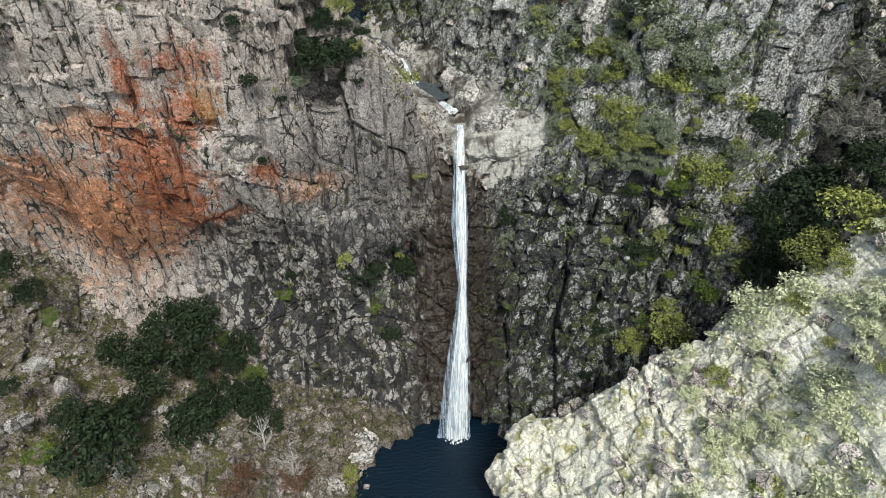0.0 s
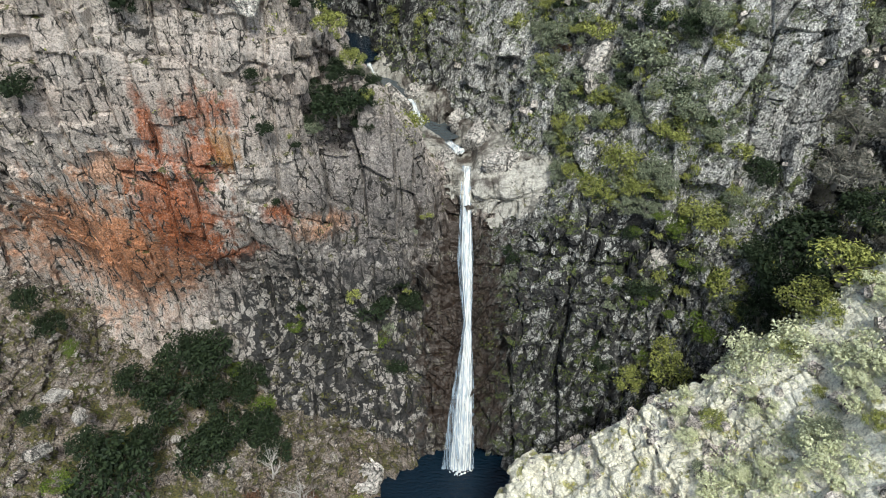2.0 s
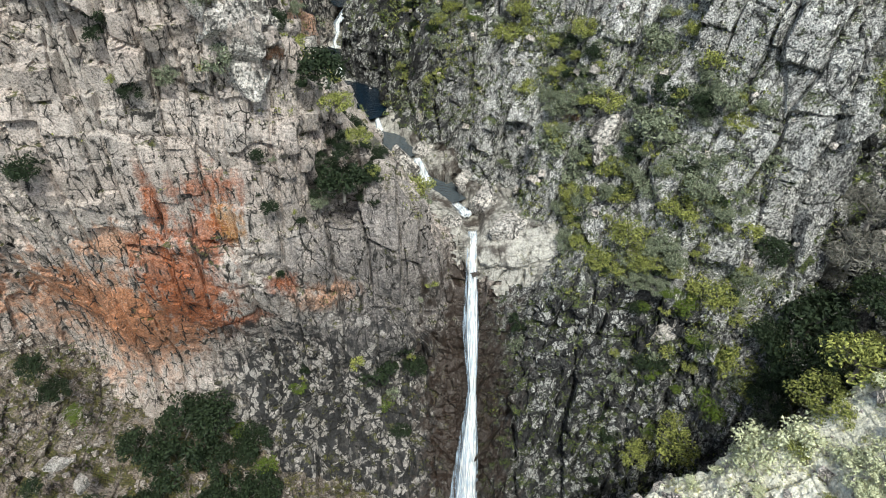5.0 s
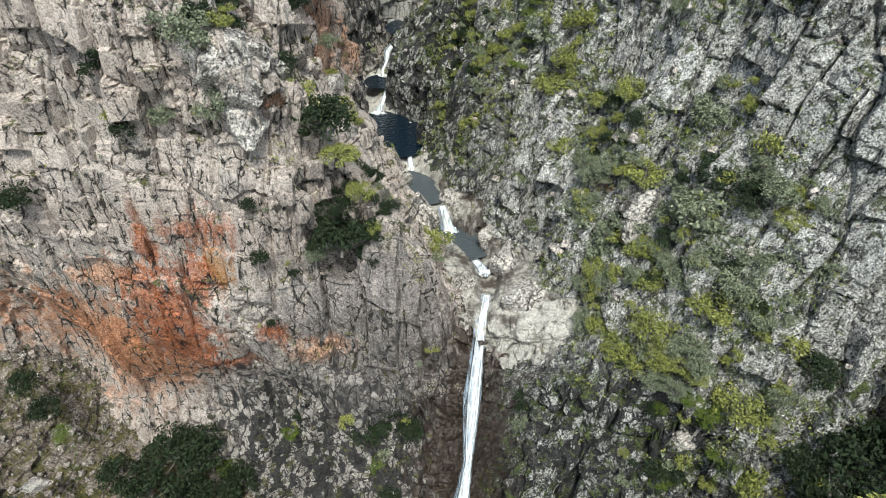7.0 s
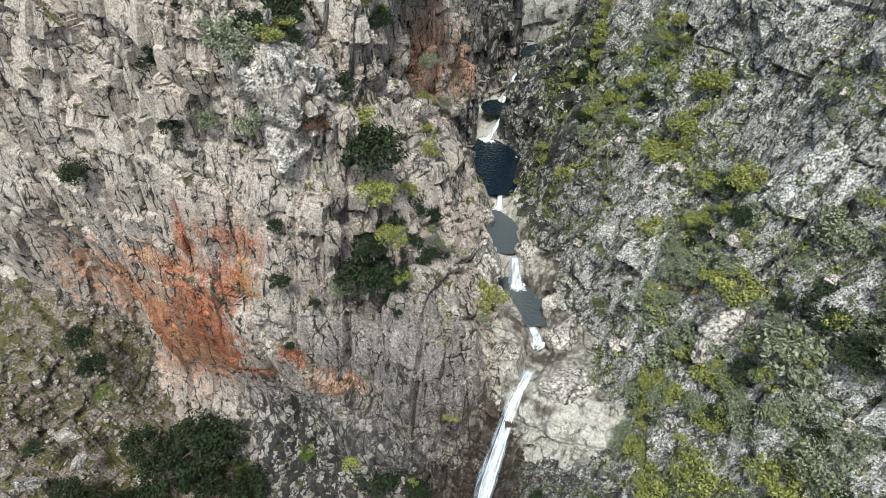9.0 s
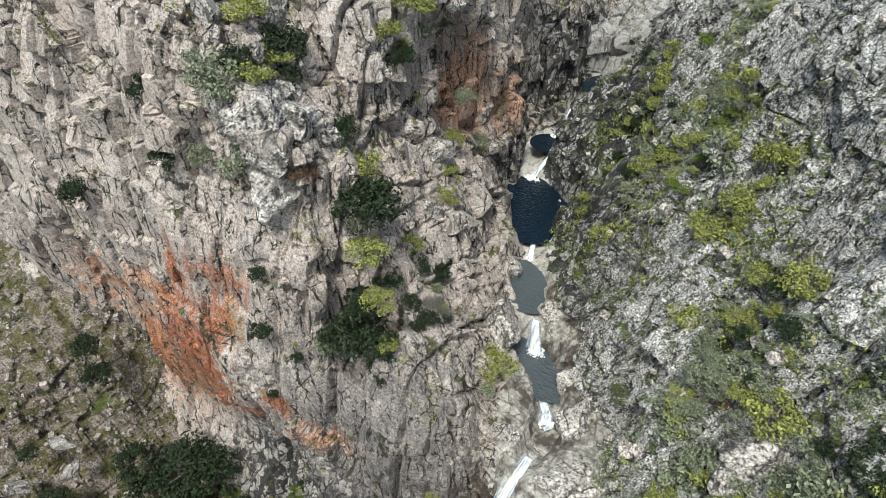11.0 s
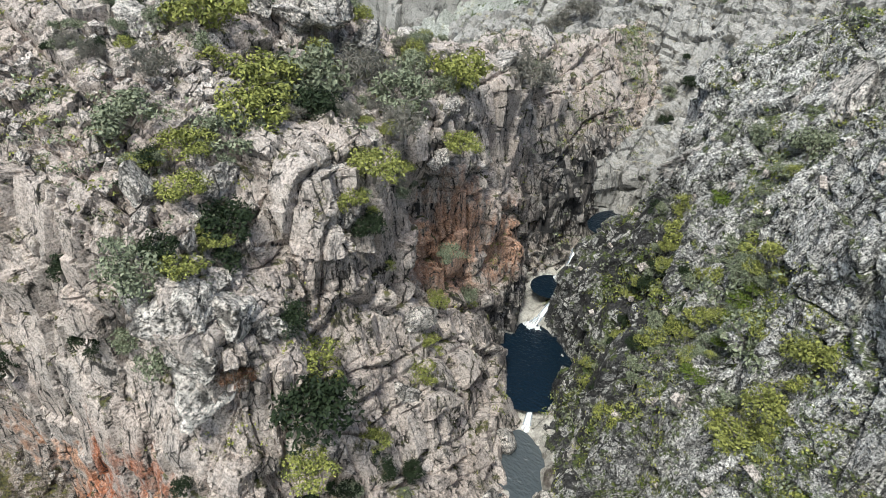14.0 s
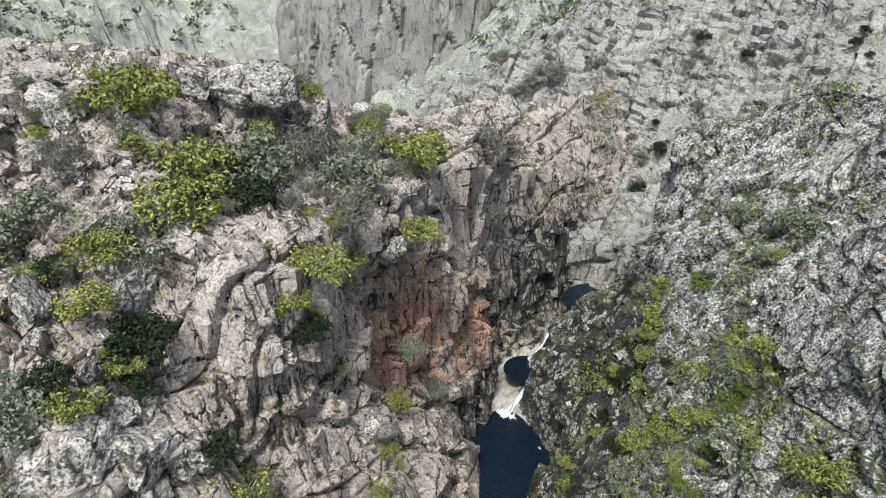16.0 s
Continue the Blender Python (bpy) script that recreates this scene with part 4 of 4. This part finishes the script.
# kind, side of the gorge, and for each plant: x, y, z of its foot and its width
PLANTS = [
    ("b", "east", [(-69.3, 172.5, 72.5, 4.9), (-59.7, 168.5, 68.6, 7), (-55.2, 169.4, 71.6, 6.9), (45.8, 62.1, 44.3, 6.4), (47.5, 64.8, 48, 5.7)]),
    ("b", "west", [(-38.7, 88.7, 82, 2.5), (-36.8, 71.7, 81, 2.7), (-33.1, 90, 77.3, 4.5), (-29.6, 111.5, 74.5, 5), (-24.4, 86.6, 76.4, 3.1), (-21.7, 63.5, 68.3, 2)]),
    ("g", "east", [(-12.8, 161.9, 68.7, 5.4), (-4.7, 108.4, 60.8, 3.2), (-3, 115.6, 73.7, 3.2), (-0.9, 103, 58.9, 4.6), (1.1, 107.9, 69.8, 2.4), (1.3, 104.2, 62.8, 4.5), (1.7, 113.3, 74.6, 3.9), (2.1, 99.4, 59.6, 2.7), (3.8, 111.8, 74, 2.8), (5.3, 98.6, 62.2, 4.9), (12.6, 77.8, 48.1, 5.6), (14.8, 75.2, 45.2, 5.6), (15.1, 80.3, 54.6, 3.6), (18.9, 82.2, 61, 2.3), (19.9, 88.7, 69.8, 2.8), (20.9, 75.1, 51.8, 3.4), (23, 69.1, 48, 3.3), (23.4, 80.7, 61.6, 4.3), (24.2, 73, 53.9, 5.8), (24.9, 68.6, 50.8, 3.9), (25.1, 64.9, 42.7, 4), (27.8, 66.6, 49.7, 3.8)]),
    ("g", "east", [(29.3, 67.2, 52.1, 3.8), (29.7, 70.4, 59, 3.8), (31.4, 64.5, 43.9, 3.3), (33.8, 67.5, 51.9, 3.8)]),
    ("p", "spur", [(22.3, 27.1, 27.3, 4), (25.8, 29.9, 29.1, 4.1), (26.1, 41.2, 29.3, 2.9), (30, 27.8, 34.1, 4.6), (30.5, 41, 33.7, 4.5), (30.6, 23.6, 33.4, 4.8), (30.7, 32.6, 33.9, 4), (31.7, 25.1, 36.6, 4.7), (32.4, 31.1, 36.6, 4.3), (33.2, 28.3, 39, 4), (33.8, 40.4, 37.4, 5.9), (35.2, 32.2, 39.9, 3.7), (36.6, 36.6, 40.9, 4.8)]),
    ("g", "west", [(-33, 84.6, 77.4, 5.1), (-32.7, 68.2, 78.5, 3.5), (-32.2, 96.1, 77.6, 3.2), (-29.5, 73, 76.9, 3), (-28.9, 63.1, 64.2, 2.1), (-27.9, 89.9, 76.8, 3.8), (-24.6, 62.7, 72.4, 2.9), (-23.3, 96.8, 53.8, 2.4), (-23.1, 63.2, 65.3, 2.6), (-23.1, 93.1, 60.9, 2.2)]),
    ("m", "east", [(-3.6, 111.7, 68.5, 3.1), (31.8, 53.7, 27.5, 4.1)]),
    ("m", "spur", [(20.4, 41.2, 22.7, 2.5)]),
    ("m", "west", [(-47.9, 51.9, 24, 2.8), (-44.8, 37.1, 17.5, 3.8), (-30.9, 57.6, 13.2, 3.2), (-26.4, 54, 9.9, 3.9), (-22.2, 61.8, 17.7, 2.4), (-10.1, 60, 17.4, 3.5)]),
    ("o", "east", [(-11, 116.1, 62.3, 3.7), (-8.6, 102.4, 49.2, 3.3), (-0.5, 99.2, 54, 3.4), (8.7, 64.9, 28.9, 3.8), (9.8, 99.4, 68.5, 3.4), (24.3, 58.4, 26.2, 3.6), (24.6, 59, 28.6, 3.6), (25.5, 75, 57.6, 5.7), (27.3, 71.3, 57.5, 3.9), (36.4, 62.7, 43.3, 5.2), (36.7, 51.7, 30.9, 5.2), (37, 56.8, 35.9, 5.2), (39.2, 54.1, 33.7, 5.8), (41, 57.2, 37.7, 6.5), (47.1, 57.1, 41.4, 4.4)]),
    ("o", "west", [(-33.5, 57, 15.6, 6.5), (-28.5, 55.8, 11.6, 5.8), (-26.8, 51, 8.6, 5.4), (-24, 47.5, 6.8, 4.2), (-30, 49, 9.9, 6.2), (-51.7, 53.7, 29.8, 4), (-50.1, 52.7, 26.3, 3.8), (-48.6, 42.4, 22.1, 2.5), (-43.3, 42, 17.5, 4.6), (-42.6, 57, 56.6, 4), (-40.9, 50.5, 17.6, 5.8), (-40, 39.1, 14.1, 9.3), (-38.3, 44.7, 13.5, 4.9), (-37.1, 50.3, 14.7, 6.6), (-35.9, 55.4, 16.7, 8.3), (-33.3, 52.1, 12.7, 6.1), (-33, 62.5, 69.9, 3.6), (-32, 60.7, 63.2, 2.1), (-31, 45.4, 9.7, 7.3), (-30.1, 82.2, 76.9, 3.5), (-28.9, 54.2, 11, 3.5), (-26.6, 50.1, 8.1, 3.9), (-25.2, 69.5, 72.8, 3.8), (-24.4, 83.4, 63.8, 2.8), (-23.9, 64.4, 73.6, 2.1), (-21.5, 80.4, 70, 2.4), (-20.7, 60.3, 40.6, 1.3)]),
    ("o", "west", [(-20.7, 61, 56.3, 1.6), (-20.7, 62.6, 20.8, 2), (-20.2, 59.9, 50.6, 2.3), (-19.8, 70.7, 66.9, 3), (-17.5, 61.5, 47.8, 1.2), (-15.3, 68.8, 61.3, 5), (-13.1, 63.7, 26.7, 4.5), (-12.9, 64.4, 50.4, 5.9), (-12.6, 65.2, 54.1, 2.8), (-10.3, 62, 21.9, 5.4), (-7.9, 63.7, 25.7, 4.6), (-7.5, 57.6, 13.3, 2.8), (-5.4, 62.7, 21.5, 3.1)]),
    ("r", "east", [(14.5, 79.6, 52.3, 2.4)]),
    ("r", "west", [(-24.9, 39, 7, 5.6), (-19.4, 41.5, 4.5, 4.4), (-18.7, 65.4, 65.2, 2.3)]),
    ("y", "east", [(-8.1, 103.4, 51.5, 2.8), (-6.5, 100.3, 47.8, 4.9), (-6.4, 110.6, 63.2, 3.9), (-4.8, 106.6, 57.8, 2.7), (-3.7, 101.9, 53.9, 3.1), (-2.3, 95.6, 50.5, 3.8), (-2, 106.5, 62.5, 3), (1.3, 106.5, 65.2, 3.4), (2.3, 105.4, 67.8, 3.7), (5.5, 103.8, 66.4, 3.9), (7.8, 92.4, 58, 4.1), (8.4, 93.8, 60.5, 4), (9.2, 85.5, 53, 3.3), (9.6, 97, 65.1, 4), (12.7, 88.5, 58.4, 2.6), (13, 85.2, 55.9, 2.5), (15.6, 72.4, 42.7, 3.6), (16, 85.9, 60.8, 3.6), (16.9, 69.8, 40.1, 3.6), (17.4, 82, 57.2, 2.9), (18.3, 65.7, 40.1, 3.4), (18.5, 77.5, 55.1, 4)]),
    ("y", "east", [(19.3, 73.6, 47.2, 4.2), (20.2, 71.1, 45.4, 4.2), (21.1, 65.3, 43.2, 4), (23.4, 51.5, 18.9, 3.6), (25.4, 65.2, 47.6, 3.8), (25.4, 81.7, 64.5, 2.6), (27.6, 50.8, 21.9, 4.9), (28.3, 79.4, 63.8, 3.1), (29.2, 66.5, 43.1, 3.4), (30.5, 61.4, 38.5, 4.7), (30.9, 69.5, 56.6, 2.9), (33.4, 64.7, 46.1, 2.6), (33.8, 55.6, 32, 4.7)]),
    ("y", "spur", [(28.1, 25.7, 30.5, 4.7), (28.6, 31.1, 31.2, 3.5), (36.2, 44.5, 40.1, 6), (38.5, 45.6, 43.6, 5.3)]),
    ("y", "west", [(-39.2, 78.4, 82.9, 4.7), (-34.5, 79.5, 78.8, 4.7), (-30.5, 67.1, 76.7, 1.7), (-30.4, 75.5, 78.2, 3.5), (-29.5, 70, 77.2, 2.8), (-28, 76.1, 74.9, 2), (-27.7, 97.8, 77.4, 4.7), (-27, 68, 75.5, 2), (-23.6, 68, 72.6, 1.6), (-23.4, 93.6, 72.6, 3), (-22.6, 79.2, 72.1, 2), (-22.4, 64.5, 72.7, 2.4), (-22.3, 81.6, 74.7, 2.8), (-21.9, 89.3, 58.1, 2.6), (-19.5, 85.4, 56.4, 2.4), (-18.3, 71.3, 63.3, 2.9), (-17.5, 82.4, 55.6, 2.7), (-13, 66.6, 59.5, 3.8), (-12.6, 43.4, 1.4, 2.7), (-10.9, 65.7, 56.1, 3.3), (-5.4, 77.2, 41.6, 4.2), (-3.2, 65.2, 35, 2.1)]),
]
STOCK = {k: [(crown_mesh(k, 10 * i + ord(k)), trunk_mesh(10 * i + ord(k), SHAPES[k][3])) for i in range(3)] for k in SHAPES}
ZONES = {"west": "on the western cliff", "east": "on the eastern slope", "spur": "on the sunlit spur"}
rnd = random.Random(7)
for kind, zone, places in PLANTS:
    for x, y, z, size in places:
        crown, trunk = rnd.choice(STOCK[kind])
        name, label, category = KINDS[kind]
        ob = tagged(new(name), label, category, name.replace("_", " ") + "s " + ZONES[zone])
        size *= rnd.uniform(1.0, 1.2) * (1.4 if x > 38 else (1.5 if kind in "gyb" else 1.15) if zone == "west" and z > 60 else 1.0 if kind == "o" and zone == "west" and y < 58 else (0.85 if kind == "o" else 1.15) if zone == "east" else 1.0)
        ob.matrix_world = pose(x, y, z - 0.12 * size, rnd.uniform(-12, 12), rnd.uniform(-12, 12), rnd.uniform(0, 360)) @ Matrix.Diagonal((size * rnd.uniform(0.9, 1.15), size, size * rnd.uniform(0.85, 1.15), 1))
        for part_name, me in (("crown", crown), ("trunk", trunk)):
            new(part_name, me).parent = ob


# more trees fill the gully at the mountain's flank
gully = [Vector(s) for s, k in zip(sites, site_kind) if order[k] in ("B", "B2") and s[0] > 43.5 and 46 < s[1] < 82 and s[2] > 24]
for k in range(64):
    kind = rnd.choice("oooggyb")
    crown, trunk = rnd.choice(STOCK[kind])
    name, label, category = KINDS[kind]
    wide = rnd.uniform(3.0, 5.6)
    ob = tagged(new(name), label, category, name.replace("_", " ") + "s " + ZONES["east"])
    ob.matrix_world = pose(*rnd.choice(gully), rnd.uniform(-12, 12), rnd.uniform(-12, 12), rnd.uniform(0, 360)) @ Matrix.Diagonal((wide, wide, wide, 1))
    for part_name, me in (("crown", crown), ("trunk", trunk)):
        new(part_name, me).parent = ob

# bushes crowd on ledges and in gullies: masses, zone, corners of the stretch, count, kinds and widths
THICKETS = [("B B2", "east", (12, 58, 38), (34, 88, 60), 105, "ooggggyy", 1.3, 3.6), ("B B2", "east", (-9, 98, 46), (0, 113, 66), 34, "oogyy", 1.3, 3.4),
            ("B B2", "east", (1, 92, 58), (10, 107, 72), 36, "ggyym", 1.3, 3.4), ("B B2", "east", (18, 50, 10), (34, 62, 40), 26, "ooymm", 1.3, 3.4),
            ("A T", "west", (-19, 62, 48), (-9, 77, 63), 34, "ooogyb", 1.2, 3.2), ("A T W V", "west", (-44, 82, 69), (-24, 120, 88), 60, "gggbby", 1.4, 3.6),
            ("A T", "west", (-46, 64, 76), (-26, 84, 88), 40, "ggbyo", 1.2, 3.0), ("Q U", "east", (-62, 135, 58), (10, 178, 90), 70, "gbbo", 1.6, 3.8)]
for members, zone, lo, hi, count, kinds_here, least, most in THICKETS:
    clear = [Vector(s) for s, k in zip(sites, site_kind) if order[k] in members.split() and all(a < c < b for a, c, b in zip(lo, s, hi))]
    clear = [s for s in clear if value_noise(*(np.array([c / 6.0], np.float32) for c in s), 45)[0] > 0.02]
    for k in range(count):
        kind = rnd.choice(kinds_here)
        crown, trunk = rnd.choice(STOCK[kind])
        name, label, category = KINDS[kind]
        wide = rnd.uniform(least, most) * (0.8 if kind == "o" else 1.0)
        ob = tagged(new(name), label, category, name.replace("_", " ") + "s " + ZONES[zone])
        x, y, z = rnd.choice(clear)
        ob.matrix_world = pose(x, y, z - 0.1 * wide, rnd.uniform(-12, 12), rnd.uniform(-12, 12), rnd.uniform(0, 360)) @ Matrix.Diagonal((wide, wide, wide * rnd.uniform(0.8, 1.2), 1))
        for part_name, me in (("crown", crown), ("trunk", trunk)):
            new(part_name, me).parent = ob

# shrubs with full sun put into their pale leaves cover the back of the spur
spur = [Vector(s) for s, k in zip(sites, site_kind) if order[k] == "O" and s[0] > 21 and 22 < s[1] < 47 and s[0] + 0.8 * (40 - s[1]) > 24]
for k in range(110):
    kind = rnd.choice("ppppgy")
    crown, trunk = rnd.choice(STOCK[kind])
    name, label, category = KINDS[kind]
    wide = rnd.uniform(1.2, 3.4)
    x, y, z = rnd.choice(spur)
    ob = tagged(new(name), label, category, name.replace("_", " ") + "s " + ZONES["spur"])
    ob.matrix_world = pose(x, y, z - 0.1 * wide, rnd.uniform(-12, 12), rnd.uniform(-12, 12), rnd.uniform(0, 360)) @ Matrix.Diagonal((wide, wide, wide * rnd.uniform(0.7, 1.0), 1))
    for part_name, me in (("crown", crown), ("trunk", trunk)):
        new(part_name, me).parent = ob

# smaller bushes crowd round the large ones on the eastern slope and the cliff top
small = {k: [(crown_mesh(k, 500 + 10 * i + ord(k), 0.5), trunk_mesh(500 + i, SHAPES[k][3])) for i in range(2)] for k in "ogyp"}
site_list = [Vector(s) for s in sites]
tree = KDTree(len(site_list))
for i, s in enumerate(site_list):
    tree.insert(s, i)
tree.balance()
for kind, zone, places in PLANTS:
    if kind not in small:
        continue
    for x, y, z, size in places:
        near_by = tree.find_range((x, y, z), size * 0.9 + 0.5)
        if len(near_by) < 4 or (zone == "west" and y < 58):
            continue
        for k in range(2 if zone == "east" else 1):
            at = rnd.choice(near_by)[0]
            other = rnd.choice((kind, "g", "y", "g")) if zone != "spur" else "p"
            name, label, category = KINDS[other]
            crown, trunk = rnd.choice(small[other])
            wide = size * rnd.uniform(0.4, 0.75)
            ob = tagged(new(name), label, category, name.replace("_", " ") + "s " + ZONES[zone])
            ob.matrix_world = pose(*at, rnd.uniform(-12, 12), rnd.uniform(-12, 12), rnd.uniform(0, 360)) @ Matrix.Diagonal((wide, wide, wide * rnd.uniform(0.8, 1.2), 1))
            for part_name, me in (("crown", crown), ("trunk", trunk)):
                new(part_name, me).parent = ob


def scrub(name, label, mat, chosen, count, seed, size, flat=0.6):
    """Low tufts past counting, rooted at the chosen sites."""
    rnd = np.random.RandomState(seed)
    w = np.clip(chosen, 0, None)
    at = rnd.choice(len(sites), count, p=w / w.sum())
    foot = sites[at] + rnd.uniform(-0.6, 0.6, (count, 3)) * (1, 1, 0.3)
    blades = 11
    s = size * rnd.uniform(0.5, 1.6, (count, 1, 1)) ** 1.3
    d = rnd.normal(size=(count, blades, 3))
    d[..., 2] = np.abs(d[..., 2]) * flat
    p = foot[:, None, :] + d * s * 0.42
    n = d + rnd.normal(size=d.shape) * 0.5
    n /= np.linalg.norm(n, axis=2)[..., None]
    u = np.cross(n, rnd.normal(size=d.shape))
    u /= np.maximum(np.linalg.norm(u, axis=2)[..., None], 1e-6)
    v = np.cross(n, u)
    q = np.stack([p - u * s * 0.2, p + v * s * 0.11, p + u * s * 0.2, p - v * s * 0.11], 2).reshape(-1, 3)
    me = mesh_of(name, q, np.arange(len(q)).reshape(-1, 4))
    me.materials.append(mat)
    tagged(new(name, me), label, "scrub", kind="stuff")


def among(members):
    return np.isin(site_kind, [order.index(m) for m in members.split()])


patchy = np.clip(value_noise(sites[:, 0] / 5, sites[:, 1] / 5, sites[:, 2] / 6, 91) - 0.05, 0, 1)
ledges = np.clip(site_up[:, 2] - 0.1, 0, 1)
scrub("east_scrub", "low yellow-green scrub and grass in the crevices of the slope", LEAVES["y"], among("B B2") * patchy * (0.25 + ledges) * (sites[:, 1] > 45), 4600, 3, 0.5)
scrub("east_moss", "bright green grass and moss on ledges", LEAVES["m"], among("B B2") * patchy ** 2 * (0.2 + ledges), 2480, 4, 0.45, 0.3)
scrub("east_heath", "grey-green low heath on the slope", LEAVES["g"], among("B B2") * (0.25 + ledges) * patchy, 3100, 5, 0.6)
scrub("spur_scrub", "grey-green scrub covering the spur, sunlight put into its pale leaves", LEAVES["p"], among("O") * (0.1 + patchy) * (sites[:, 0] > 24), 4600, 6, 0.6)
scrub("spur_grass", "yellow-green grass on the sunlit spur", LEAVES["y"], among("O") * (0.1 + patchy), 1550, 7, 0.4, 0.4)
scrub("west_scrub", "grey-green scrub on the top of the cliff", LEAVES["g"], among("A W V") * ledges * (0.1 + patchy) * (sites[:, 2] > 62), 3100, 8, 0.55)
scrub("west_grass", "yellow-green tufts between the rocks of the cliff top", LEAVES["y"], among("A W V") * (0.05 + ledges) * patchy * (sites[:, 2] > 45), 2170, 9, 0.45)
scrub("scree_grass", "mossy grass between stones of the scree", LEAVES["m"], among("S S2") * (0.1 + patchy), 3100, 10, 0.4, 0.4)
scrub("hillside_scrub", "grey scrub on the far hillside", LEAVES["g"], among("Q U V") * (0.05 + patchy), 1116, 12, 0.7)

# woods on the hills behind the ridge
keep = ((gx < -70) | (gy > 190)) & (gy > 60) & (gx < 80) & (np.hypot(gx + 60, gy - 60) < 520) & (np.hypot(gx - FAR_X, gy - FAR_Y) > 75)
wood = np.stack([gx[keep], gy[keep], gz[keep]], 1)
rnd = np.random.RandomState(21)
at = wood[rnd.choice(len(wood), 12000)] + rnd.uniform(-4, 4, (12000, 3)) * (1, 1, 0)
s = rnd.uniform(0.8, 3.2, (12000, 1, 1))
d = rnd.normal(size=(12000, 16, 3))
d[..., 2] = np.abs(d[..., 2]) * 0.8
p = at[:, None, :] + d * s * 0.5
u, w = rnd.normal(size=d.shape) * 0.2 * s, rnd.normal(size=d.shape) * 0.14 * s
q = np.stack([p - u, p + w, p + u, p - w], 2).reshape(-1, 3)
me = mesh_of("far_woods", q, np.arange(len(q)).reshape(-1, 4))
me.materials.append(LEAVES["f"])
tagged(new("far_woods", me), "scrub woods on distant hills, haze put into their pale green", "woods", kind="stuff")


# ---- rubble ----
def rubble(name, label, chosen, count, seed, size, mat=BOULDER_FINE):
    """Loose stones past counting: small cut blocks sunk a little into the ground."""
    rnd = np.random.RandomState(seed)
    corner = np.array([(x, y, z) for x in (-1, 1) for y in (-1, 1) for z in (-1, 1)], float)
    sides = np.array([(0, 1, 3, 2), (4, 6, 7, 5), (0, 4, 5, 1), (2, 3, 7, 6), (0, 2, 6, 4), (1, 5, 7, 3)])
    w = np.clip(chosen, 0, None)
    at = sites[rnd.choice(len(sites), count, p=w / w.sum())] + rnd.uniform(-0.7, 0.7, (count, 3)) * (1, 1, 0.2)
    s = size * rnd.uniform(0.4, 1.5, (count, 1, 1)) ** 1.5 * rnd.uniform(0.6, 1.2, (count, 1, 3))
    p = corner * rnd.uniform(0.55, 1.0, (count, 8, 3)) * s * 0.5
    q, _ = np.linalg.qr(rnd.normal(size=(count, 3, 3)))
    q[np.linalg.det(q) < 0, :, 0] *= -1
    p = np.einsum("nij,nkj->nki", q, p) + at[:, None, :]
    me = mesh_of(name, p.reshape(-1, 3), (sides[None] + 8 * np.arange(count)[:, None, None]).reshape(-1, 4))
    me.materials.append(mat)
    tagged(new(name, me), label, "stones", kind="stuff")


rubble("scree_stones", "loose grey and pinkish stones on the scree", among("S S2") * (0.4 + patchy), 2600, 31, 0.6, STONE)
rubble("cliff_top_stones", "loose grey granite blocks on the cliff top", among("A W") * ledges * (sites[:, 2] > 64), 1500, 32, 0.7)
rubble("slope_stones", "grey granite blocks on the ledges of the slope", among("B B2") * ledges * (sites[:, 2] > 42), 600, 33, 0.7)
rubble("spur_stones", "pale granite blocks on the spur", among("O") * 1.0, 900, 34, 0.9)


# ---- a dead tree by the plunge pool ----
def dead_tree(x, y, z, high, seed):
    rnd = random.Random(seed)
    ob = tagged(new("dead_tree"), "bleached leafless tree with twisted bare branches", "tree")
    ob.matrix_world = pose(x, y, z)
    trunk, branches = bmesh.new(), bmesh.new()

    def grow(bm, a, way, length, r, depth):
        for _ in range(3):
            b = a + way * length / 3
            side = way.orthogonal().normalized()
            other = way.cross(side)
            rings = [[bm.verts.new(p + (side * math.cos(k * math.tau / 5) + other * math.sin(k * math.tau / 5)) * q) for k in range(5)] for p, q in ((a, r), (b, r * 0.82))]
            for k in range(5):
                bm.faces.new((rings[0][k], rings[0][(k + 1) % 5], rings[1][(k + 1) % 5], rings[1][k]))
            a, r = b, r * 0.82
            way = (way + Vector((rnd.uniform(-0.3, 0.3), rnd.uniform(-0.3, 0.3), rnd.uniform(-0.1, 0.2)))).normalized()
            if depth:
                for _ in range(2):
                    grow(branches, a, (way + Vector((rnd.uniform(-1, 1), rnd.uniform(-1, 1), rnd.uniform(-0.2, 0.6)))).normalized(), length * 0.62, r * 0.6, depth - 1)
    grow(trunk, Vector((0, 0, -0.4)), Vector((0.15, 0.1, 1)).normalized(), high * 0.5, 0.16, 3)
    part("trunk", trunk, DEAD, ob)
    part("branches", branches, DEAD, ob)


DEAD, _t, _b = material("bleached_wood", 0.9)
_t.links.new(ramp(_t, noise_of(_t, _t.nodes.new("ShaderNodeTexCoord").outputs["Object"], 8.0), [(0.3, (0.35, 0.32, 0.29)), (0.7, (0.6, 0.57, 0.53))]), _b.inputs["Base Color"])
dead_tree(-19.6, 41.2, 4.6, 7.0, 5)
dead_tree(-23.5, 44.5, 6.8, 5.0, 8)
